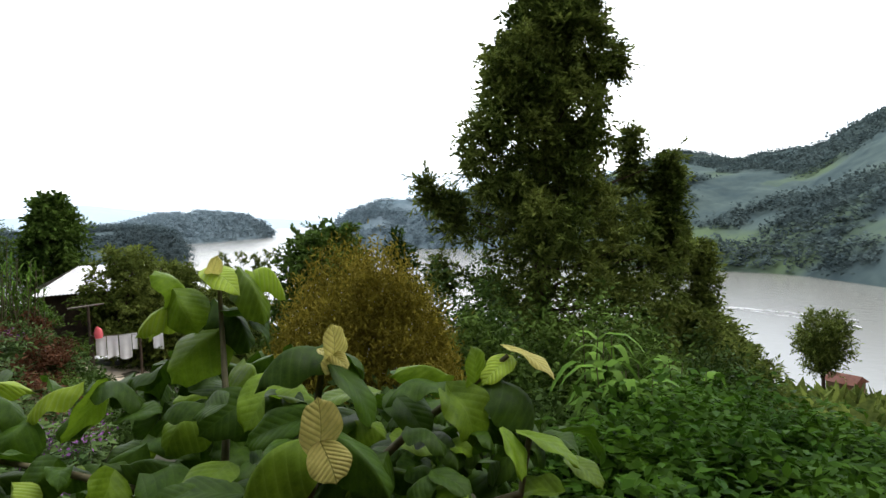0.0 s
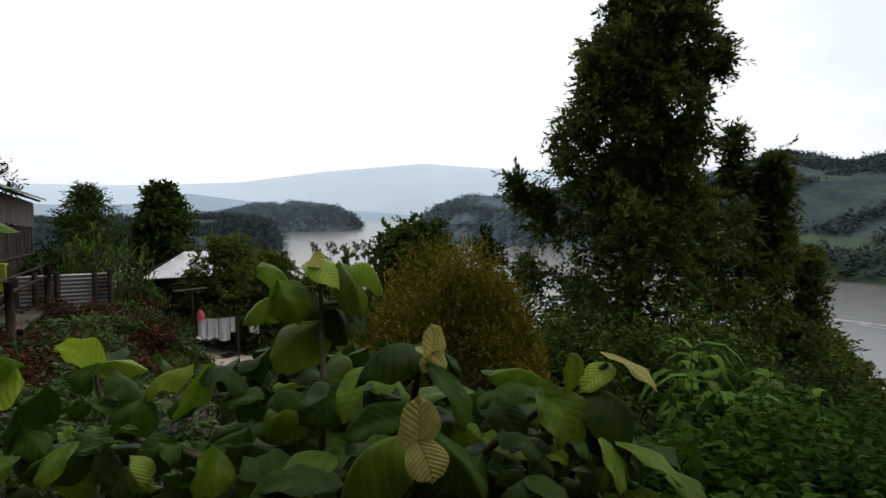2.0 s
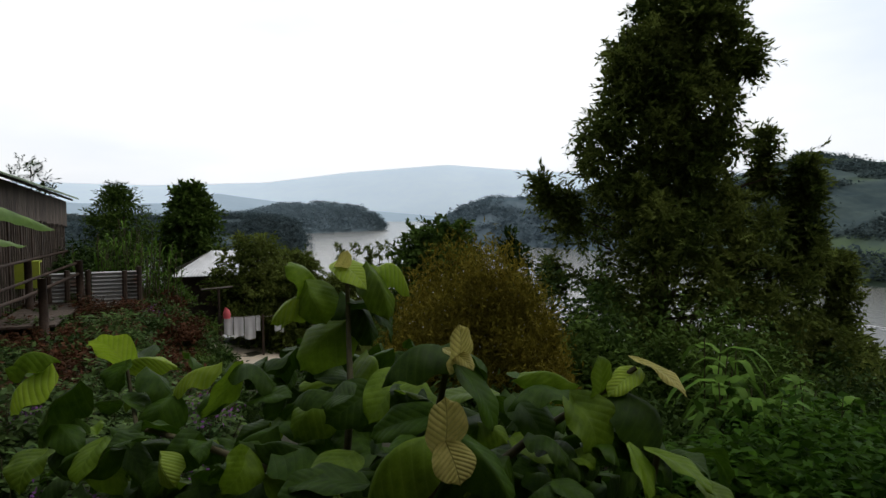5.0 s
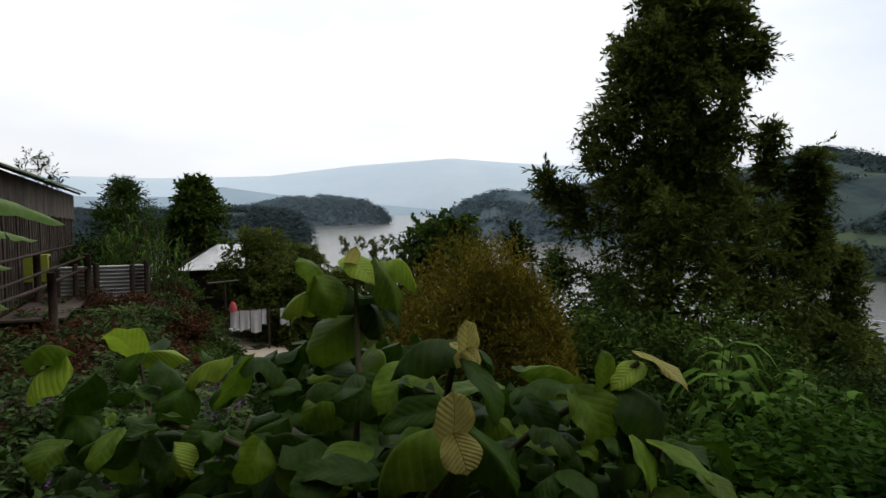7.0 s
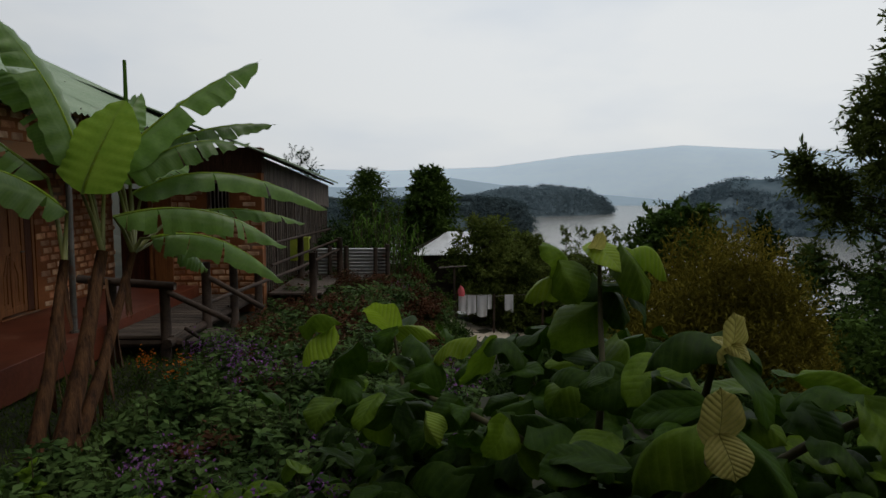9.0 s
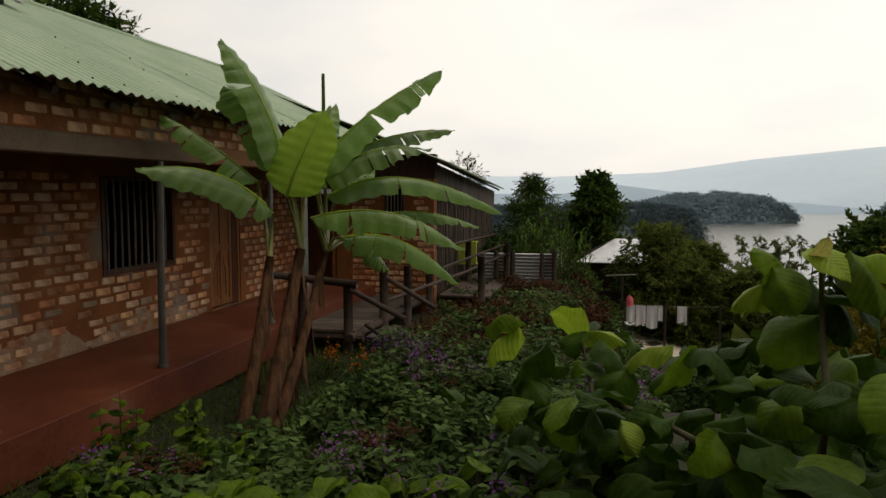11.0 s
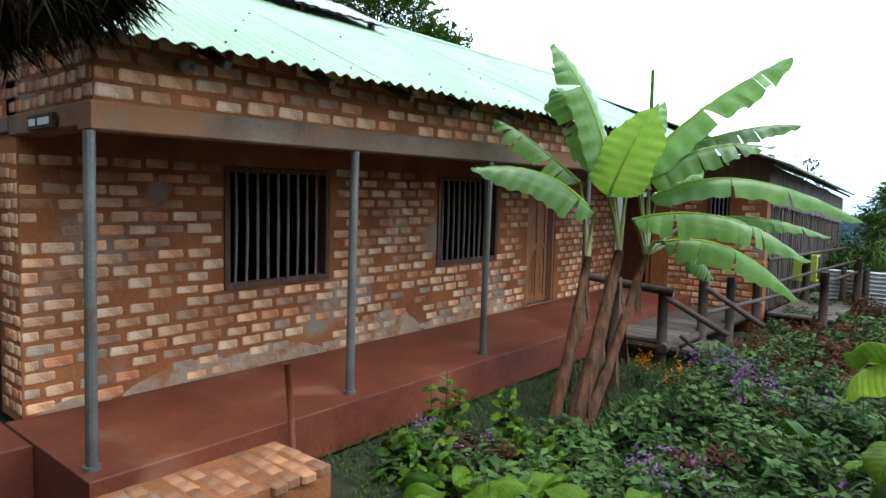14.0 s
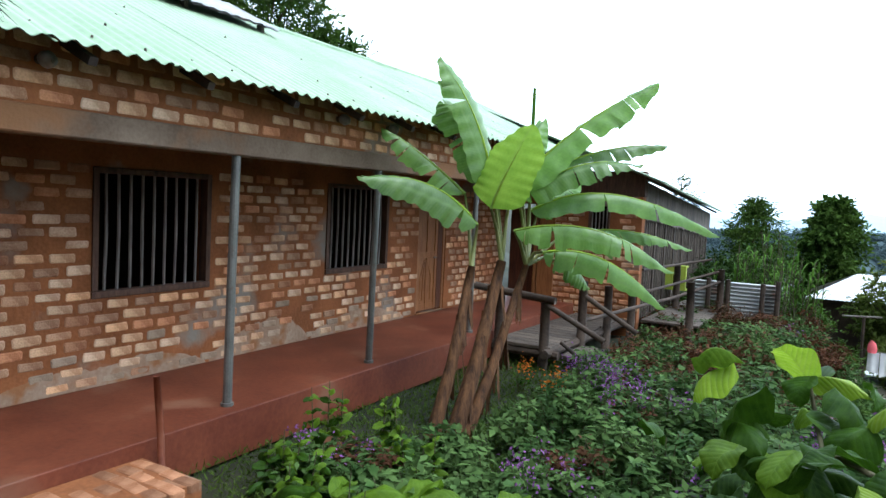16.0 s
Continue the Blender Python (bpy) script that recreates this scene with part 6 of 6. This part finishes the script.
for k, (x, y, h) in enumerate(((2.25, 0.45, 0.62), (2.45, -0.35, 0.4), (2.75, 0.75, 0.5), (2.9, -0.5, 0.42), (3.3, 0.35, 0.5), (3.5, -0.9, 0.4))):
    tall_herb(x, y, h, 500 + k)


def cocoyam(x, y, n, seed, size):
    """A low rosette of broad veined leaves."""
    r = random.Random(seed)
    t = thing("leafy_plant", "low broad-leaved plant with veined blue-green leaves", "plant", "broad-leaved plants")
    z = gz(x, y)
    for k in range(n):
        az = k * 2.4 + r.uniform(-0.3, 0.3)
        d = Vector((math.sin(az), math.cos(az), 0))
        b = Vector((x, y, z + 0.06)) + d * 0.06
        e = b + d * r.uniform(0.05, 0.16) + Vector((0, 0, r.uniform(0.14, 0.3) * size / 0.3))
        part("stalk", Geo().tube([(x, y, z - 0.05), tuple(b), tuple(e)], [0.012, 0.01, 0.006], 5), "stem", t)
        place_leaf(t, e, e + d * size + Vector((0, 0, r.uniform(-0.12, 0.06))), size * r.uniform(0.6, 0.8), "m" if r.random() < 0.65 else "g", r)
    return t


for k, (x, y) in enumerate(((3.75, -0.5), (4.35, -0.35), (4.95, -0.1), (3.35, -0.75), (5.4, 0.3))):
    cocoyam(x, y, 9, 600 + k, 0.3)
for k, (x, y) in enumerate(((2.75, 3.7), (3.45, 3.2))):
    garden_plant("marigold", "small plant with an orange flower", x, y, 0.4, 0.12, "fresh", 640 + k, 0.06, "orange", count=60, group="orange flowers")

# hedge on the bank and rough cover beyond
for k in range(26):
    x, y = rg.uniform(4.9, 6.7), rg.uniform(6.5, 15.5)
    bush("hedge_bush", "rough mixed red and green hedge bush on the bank", "bush", (x, y, gz(x, y) - 0.05), (0.7, 0.7, rg.uniform(0.4, 0.7)), 1900, 0.11, 0.045, ("red" if x < 5.8 and k % 3 else "tree3" if k % 2 else "garden"), 700 + k, group="hedge on the bank", stems=4)
for k in range(22):
    x, y = rg.uniform(-1, 5.2), rg.uniform(12.8, 22)
    bush("hedge_bush", "dark green growth behind the fence", "bush", (x, y, gz(x, y) - 0.05), (0.9, 0.9, rg.uniform(0.8, 1.6)), 1700, 0.15, 0.06, "tree2", 740 + k, group="growth behind the fence", stems=4)
for k in range(26):
    x, y = rg.uniform(7.6, 12.5), rg.uniform(0.5, 9)
    if abs(x - 10) < 1.2 and abs(y - 4.1) < 1.2:
        continue
    bush("bush", "low dark scrub on the slope", "bush", (x, y, gz(x, y) - 0.05), (0.8, 0.8, rg.uniform(0.5, 0.9)), 1300, 0.14, 0.06, "tree2", 770 + k, group="low scrub", stems=3)


def cover(label, x0, x1, y0, y1, n, length, width, mat, seed, bare=None):
    r = np.random.default_rng(seed)
    p = np.stack([r.uniform(x0, x1, n), r.uniform(y0, y1, n)], -1)
    if bare is not None:
        p = p[~bare(p[:, 0], p[:, 1])]
    c = np.concatenate([p, ground(p[:, 0], p[:, 1])[:, None] + r.uniform(0.0, 0.06, len(p))[:, None]], 1)
    return tagged(part("grass", quads("grass", leaves(c, length, width, -1.1, 0.2, r)), mat), label, "grass", kind="stuff")


cover("short green grass beside the porch", 1.68, 4.0, -1.0, 6.0, 16000, 0.07, 0.012, "grass", 21, lambda x, y: (x < 2.45) & (y < -0.75))
cover("weeds and grass over the garden ground", 3.0, 6.2, -1.5, 16.0, 20000, 0.14, 0.03, "garden", 22)
cover("rough grass on the slope", 8.5, 32.0, -3.0, 18.0, 30000, 0.22, 0.06, "tree2", 23)
cover("rough scrub on the far slope", 10.0, 95.0, 10.0, 150.0, 26000, 1.6, 0.9, "tree", 24)

# ---------------------------------------------------------------- brick ramp, stake, deck
ramp = thing("brick_ramp", "worn brick paved ramp meeting the porch step", "ramp")
part("bed", Geo().add([(1.66, -2.55, -0.5), (2.36, -2.55, -0.5), (2.36, -1.0, -0.5), (1.66, -1.0, -0.5), (1.66, -2.55, -0.14), (2.36, -2.55, -0.14), (2.36, -1.0, -0.14), (1.66, -1.0, -0.14)],
                     [(3, 2, 1, 0), (4, 5, 6, 7), (0, 1, 5, 4), (1, 2, 6, 5), (2, 3, 7, 6), (3, 0, 4, 7)]), "mud", ramp)
rb = random.Random(8)
for i in range(11):
    for j in range(4):
        m = Matrix.Translation((1.76 + 0.172 * j + (0.04 if i % 2 else 0) + rb.uniform(-0.01, 0.01), -2.47 + 0.14 * i + rb.uniform(-0.015, 0.015), -0.142 + rb.uniform(-0.006, 0.002))) @ Matrix.Rotation(-math.pi / 2, 4, "Y") @ Matrix.Rotation(math.pi / 2 + rb.uniform(-0.14, 0.14), 4, "X") @ Matrix.Diagonal((1, 0.72, 1.3, 1))
        if rb.random() < 0.2:
            continue
        b = new("brick", PAVERS[(i * 5 + j * 3) % 7])
        b.parent, b.matrix_basis = ramp, m
stake = Geo().tube([(1.8, -0.92, -0.45), (1.79, -0.94, 0.1), (1.8, -0.99, 0.53)], [0.03, 0.028, 0.026], 9)
tagged(part("stake", stake, "slab", smooth=True), "short red-painted wooden stake beside the porch step", "stake")

deck = thing("deck", "log-railed timber deck and steps joining the porch and the wing", "deck")
for k in range(17):
    part("plank", Geo().box((1.67, 4.95 + 0.225 * k, -0.1), (2.62 + rb.uniform(-0.02, 0.02), 4.95 + 0.225 * k + 0.21, -0.05), 0.006), "deck_wood", deck)
for k in range(13):
    part("plank", Geo().box((2.95, 8.9 + 0.33 * k, -0.1), (4.0 + rb.uniform(-0.03, 0.03), 8.9 + 0.33 * k + 0.31, -0.05), 0.006), "deck_wood", deck)
for y in (5.0, 8.7):
    part("bearer", Geo().tube([(1.66, y, -0.17), (2.75, y, -0.17)], 0.065, 8), "log", deck)
part("bearer", Geo().tube([(2.6, 4.8, -0.14), (2.65, 8.8, -0.14)], 0.07, 8), "log", deck)
for a in range(3):
    part("step", Geo().box((2.72 + 0.28 * a, 5.15, -0.24 - 0.11 * a), (3.0 + 0.28 * a, 6.1, -0.18 - 0.11 * a), 0.008), "deck_wood", deck)


def rail(*pts, r=0.045):
    part("rail", Geo().tube(pts, r, 8), "log", deck, smooth=True)


def deck_post(x, y, top, r=0.075):
    part("post", Geo().tube([(x, y, gz(x, y) - 0.15), (x + 0.01, y, (top + gz(x, y)) / 2), (x, y + 0.01, top)], [r * 1.05, r, r * 0.95], 9), "log", deck, smooth=True)


deck_post(1.75, 5.0, 0.74), deck_post(2.5, 5.0, 0.6), deck_post(2.66, 6.2, 0.86), deck_post(2.72, 7.4, 0.70), deck_post(2.85, 8.5, 0.58), deck_post(3.9, 8.6, 0.80), deck_post(4.0, 11.5, 0.9), deck_post(3.1, 11.3, 0.98)
rail((1.3, 5.0, 0.75), (2.66, 5.0, 0.64), r=0.06)
rail((2.55, 5.0, 0.56), (3.42, 5.0, 0.14))
rail((2.7, 6.2, 0.62), (3.55, 6.3, 0.1))
rail((2.62, 6.3, 0.18), (3.5, 9.2, 0.42), (4.0, 11.5, 0.62), r=0.035)
rail((2.7, 5.2, 0.0), (3.3, 5.1, -0.35), r=0.03)
rail((2.9, 9.0, 0.92), (3.7, 12.0, 1.08), r=0.03)
rail((3.0, 9.0, 0.5), (4.0, 11.6, 0.86), r=0.03)
box = thing("painted_hutch", "yellow-green painted wooden hutch on a post by the deck", "hutch")
for lo, hi in (((2.72, 11.9, 0.30), (3.18, 12.0, 0.45)), ((2.72, 11.9, 0.66), (3.18, 12.0, 0.88)), ((2.72, 11.9, 0.45), (2.88, 12.0, 0.66)), ((3.02, 11.9, 0.45), (3.18, 12.0, 0.66))):
    part("front_board", Geo().box(lo, hi), "paint", box)
for z in (0.30, 0.84):
    part("shelf", Geo().box((2.72, 12.003, z), (3.18, 12.2, z + 0.04)), "paint", box)
# near-black back sheet paints the shade inside the hutch
part("inside", Geo().box((2.75, 12.19, 0.345), (3.15, 12.2, 0.835)), "dark", box)
part("leg", Geo().tube([(2.95, 12.05, gz(2.95, 12) - 0.1), (2.95, 12.05, 0.3)], 0.05, 8), "log", box)

# ---------------------------------------------------------------- tin fence
fence = thing("tin_fence", "fence of horizontal corrugated tin sheets between dark posts", "fence")
for x0, x1, y, mat in ((3.36, 3.66, 11.95, "tin_pale"), (3.72, 4.02, 12.02, "tin"), (4.16, 4.78, 12.0, "tin_pale"), (4.86, 5.08, 12.05, "tin")):
    z = np.linspace(-0.2, 0.6, 72)
    w = 0.03 * np.sin(2 * math.pi * z / 0.085)
    g = Geo().grid([np.stack([np.full(72, x), y + w, z], -1) for x in np.linspace(x0, x1, 3)])
    g.grid([np.stack([np.full(72, x), y + 0.006 + w, z], -1) for x in np.linspace(x1, x0, 3)])
    part("sheet", g, mat, fence, "pale corrugated tin sheet", smooth=True)
for x, top in ((3.34, 0.55), (3.69, 0.66), (4.1, 0.66), (4.82, 0.62), (5.12, 0.7)):
    part("post", Geo().tube([(x, 11.9, -0.6), (x + 0.01, 11.9, top)], [0.06, 0.055], 8), "log", fence)

# ---------------------------------------------------------------- washing place on the lower terrace
yard = Geo().grid([[(x, y, max(gz(x, y), -2.3) + 0.03) for x in np.linspace(6.5, 10.5, 6)] for y in np.linspace(13.6, 16.4, 5)][::-1])
M["sand"] = material("trodden_sand", (0.5, 0.42, 0.32), (0.64, 0.55, 0.43), 2, 0.95, 0.4, 20)
tagged(part("pavement_yard", yard, "sand"), "pale trodden earth yard under the washing lines", "yard", kind="structure")
line = thing("washing_line", "washing lines on dark posts", "washing line")
for x, y, top in ((6.9, 14.7, -0.95), (8.03, 14.8, -1.0), (9.5, 15.0, -1.0), (6.87, 15.3, -0.25)):
    part("post", Geo().tube([(x, y, gz(x, y) - 0.2), (x, y, top)], 0.035, 7), "log", line)
part("crossbar", Geo().tube([(6.4, 15.3, -0.27), (7.25, 15.3, -0.22)], 0.022, 6), "bar", line)
part("line", Geo().tube([(6.9, 14.7, -0.98), (8.03, 14.8, -1.06), (9.5, 15.0, -1.03)], 0.008, 5), "bar", line)


def cloth(label, x0, x1, y, z, drop, mat, seed):
    """A cloth folded over the line, hanging in soft pleats."""
    g = Geo()
    for s in (-1, 1):
        g.grid([[(x, y + s * (0.012 + 0.03 * v) + 0.025 * v * math.sin(30 * x + seed), z - drop * v * (1 - 0.06 * math.sin(11 * x + seed))) for x in np.linspace(x0, x1, 14)] for v in np.linspace(0, 1, 6)][:: s])
    return tagged(part("hanging_cloth", g, mat, smooth=True), label, "laundry", "washing on the line")


for k, (x0, x1, d, m, lab) in enumerate(((6.98, 7.22, 0.5, "cloth", "white cloth hung over the washing line"), (7.24, 7.5, 0.56, "cloth", "white cloth hung over the washing line"),
                                       (7.53, 7.82, 0.62, "cloth", "white shirt hung over the washing line"), (7.84, 7.96, 0.45, "cloth", "white cloth hung over the washing line"), (8.35, 8.6, 0.5, "cloth", "white towel hung over the washing line"))):
    cloth(lab, x0, x1, 14.74 + 0.02 * k, -1.02, d, m, k)
bagm = Geo().tube([(7.06, 14.62, -1.02), (7.06, 14.62, -0.92), (7.05, 14.62, -0.8), (7.03, 14.62, -0.72)], [0.09, 0.11, 0.08, 0.02], 9)
tagged(part("cloth_bag", bagm, "pink", smooth=True), "bright pink cloth bag hung on the line post", "bag")
shed = thing("shed", "small dark shed with a green door and red top", "shed")
part("wall", Geo().box((9.0, 17.0, gz(9, 17) - 0.2), (10.6, 18.4, -1.0)), "board", shed)
part("roof", Geo().box((8.85, 16.85, -1.0), (10.75, 18.6, -0.9), 0.02), "rust", shed)
part("door", Geo().box((9.25, 16.95, gz(9, 17)), (9.75, 16.997, -1.1)), "tree2", shed, "green door")
part("sign_board", Geo().box((9.0, 16.9, -1.25), (9.3, 16.94, -0.95)), "white", shed)

lower = thing("lower_house", "small house with a bright white sheet roof", "house")
bz = gz(6.2, 18.5)
# wall takes the dark log colour to stand for shade under the roof
part("wall", Geo().box((5.8, 17.8, bz - 0.3), (8.4, 20.2, -0.1)), "log", lower)
rowsw = []
for x in np.linspace(5.5, 8.7, 90):
    wv = 0.015 * math.sin(x * 62)
    rowsw.append([(x, 17.45, -0.08 + wv), (max(x, 6.75), 18.9, 0.62 + wv), (x, 20.5, -0.1 + wv)])
wg = Geo().grid(np.array(rowsw))
wg.grid(np.array(rowsw)[::-1] - np.array([0, 0, 0.02]))
part("roof", wg, "white", lower, "bright white corrugated roof", smooth=True)

shore_house = thing("shore_house", "small house with a rusty red tin roof by the lake", "house")
hx, hy = EYE[0] + 62 * math.sin(radians(61.8)), EYE[1] + 62 * math.cos(radians(61.8))
hz = EYE[2] - 62 * math.tan(radians(14.0))
hz = max(hz, gz(hx, hy))
part("wall", Geo().box((hx - 0.9, hy - 1.1, gz(hx, hy) - 0.5), (hx + 0.9, hy + 1.1, hz + 0.3)), "concrete", shore_house)
part("roof", Geo().add([(hx - 1.1, hy - 1.3, hz + 0.3), (hx + 1.1, hy - 1.3, hz + 0.3), (hx + 1.1, hy + 1.3, hz + 0.3), (hx - 1.1, hy + 1.3, hz + 0.3), (hx, hy - 1.3, hz + 0.9), (hx, hy + 1.3, hz + 0.9)],
                       [(0, 4, 5, 3), (1, 2, 5, 4), (0, 1, 4), (2, 3, 5), (0, 3, 2, 1)]), "rust", shore_house)

# houses dotted over the far hillside
def far_house(az, elev, d, w):
    x, y, z = EYE[0] + d * math.sin(radians(az)), EYE[1] + d * math.cos(radians(az)), EYE[2] + d * math.tan(radians(elev))
    t = thing("hillside_house", "tiny pale tin-roofed house on the far hillside", "house", "far hillside houses")
    part("wall", Geo().box((x - w, y - w, z - 12), (x + w, y + w, z)), "concrete", t)
    part("roof", Geo().add([(x - w - 1, y - w - 1, z), (x + w + 1, y - w - 1, z), (x + w + 1, y + w + 1, z), (x - w - 1, y + w + 1, z), (x, y - w, z + 2.2), (x, y + w, z + 2.2)],
                           [(0, 4, 5, 3), (1, 2, 5, 4), (0, 1, 4), (2, 3, 5), (0, 3, 2, 1)]), "white", t)


for az, el, d in ((55.6, 0.0, 610), (56.3, -0.1, 610), (60.1, 0.9, 640), (61.0, 0.5, 620), (63.6, 1.6, 600), (63.9, -0.3, 560), (63.0, -0.6, 560), (52.8, 0.9, 640)):
    far_house(az, el, d, 2.6)

# ---------------------------------------------------------------- small things on the house
def eave_lamp(x, y, z):
    t = thing("eave_lamp", "small round lamp on the brick wall under the eaves", "lamp", "eave lamps")
    z += SH * y
    part("base", Geo().tube([(x - 0.07, y, z), (x - 0.02, y, z)], 0.035, 9), "board", t)
    g = Geo().tube([(x - 0.02, y, z), (x, y, z), (x + 0.04, y, z - 0.01), (x + 0.08, y, z - 0.02), (x + 0.1, y, z - 0.025)], [0.03, 0.05, 0.06, 0.045, 0.012], 12)
    part("globe", g, "tin", t, "dusty glass globe", smooth=True)


eave_lamp(1.56, -1.71, 2.80)
eave_lamp(1.56, 1.33, 2.80)
eave_lamp(1.56, 2.22, 2.80)
plaque = thing("plaque", "small dark nameplate with pale lettering on the beam", "sign")
part("board", Geo().box((0.46, -2.372, 2.34), (0.96, -2.342, 2.45), 0.006), "log", plaque, shear=SH)
for a, b in ((0.50, 0.63), (0.68, 0.90)):
    part("lettering", Geo().box((a, -2.377, 2.37), (b, -2.373, 2.42)), "white", plaque, shear=SH)
for x, w in ((-0.55, 0.05), (-2.36, 0.05), (-2.03, 0.045)):
    part("jamb_post", Geo().tube([(x, -2.36, -0.03), (x + 0.01, -2.36, 1.2), (x, -2.37, 2.34)], w, 8), "log", gable_wall, "dark round timber post", shear=SH)
# near-black sheets fill the doorways where only unlit depth lies
part("doorway_board", Geo().box((-2.06, -2.2, -0.04), (-0.54, -2.16, 2.33)), "dark", gable_wall, "near-black sheet standing for an unlit doorway", shear=SH)
part("doorway_board", Geo().box((-3.28, -2.16, -0.04), (-2.32, -2.12, 2.33)), "dark", gable_wall, "near-black sheet standing for an unlit doorway", shear=SH)

# ---------------------------------------------------------------- thatched shelter
hut = thing("thatched_shelter", "dark old thatched shelter roof beside the brick house", "shelter")


def eave_line(x):
    return Vector((x, -3.34 + 0.186 * (x - 2.28), 2.44 + 0.12 * (x - 2.28)))


g = Geo()
top, bot = [], []
for x in np.linspace(-2.4, 3.62, 16):
    e = eave_line(x)
    top.append([tuple(e + Vector((0, -3.2 * u, 1.9 * u + 0.12))) for u in np.linspace(0, 1, 5)])
    bot.append([tuple(e + Vector((0, -3.2 * u, 1.9 * u - 0.06))) for u in np.linspace(0, 1, 5)])
g.grid(top), g.grid(np.array(bot)[::-1])
g.grid([[t[0] for t in top], [b[0] for b in bot]])
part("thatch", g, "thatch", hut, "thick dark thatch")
rt = np.random.default_rng(77)
n = 9000
xs = np.concatenate([rt.uniform(-2.4, 3.62, n - 900), rt.normal(3.62, 0.04, 900)])
cs = np.array([tuple(eave_line(min(x, 3.9))) for x in xs]) + np.stack([rt.normal(size=n) * 0.02, rt.uniform(-0.25, 0.03, n), rt.uniform(-0.05, 0.1, n)], -1)
dirs = np.stack([rt.normal(size=n) * 0.3, np.full(n, 0.45), np.full(n, -0.55)], -1)
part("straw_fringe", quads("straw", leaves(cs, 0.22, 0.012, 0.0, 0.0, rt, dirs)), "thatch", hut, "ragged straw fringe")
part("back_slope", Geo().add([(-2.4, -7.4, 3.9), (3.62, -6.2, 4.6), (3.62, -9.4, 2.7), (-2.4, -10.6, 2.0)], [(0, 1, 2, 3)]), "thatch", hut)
for x, y, h in ((3.2, -5.6, 3.7), (-2.0, -5.2, 2.9), (-2.0, -9.8, 2.2), (3.2, -9.0, 2.7)):
    part("post", Geo().tube([(x, y, gz(x, y) - 0.2), (x, y, h)], 0.08, 8), "log", hut)
part("back_wall", Geo().box((-2.2, -9.7, -0.6), (3.4, -9.6, 2.3)), "mud", hut)

lay_house_bricks()
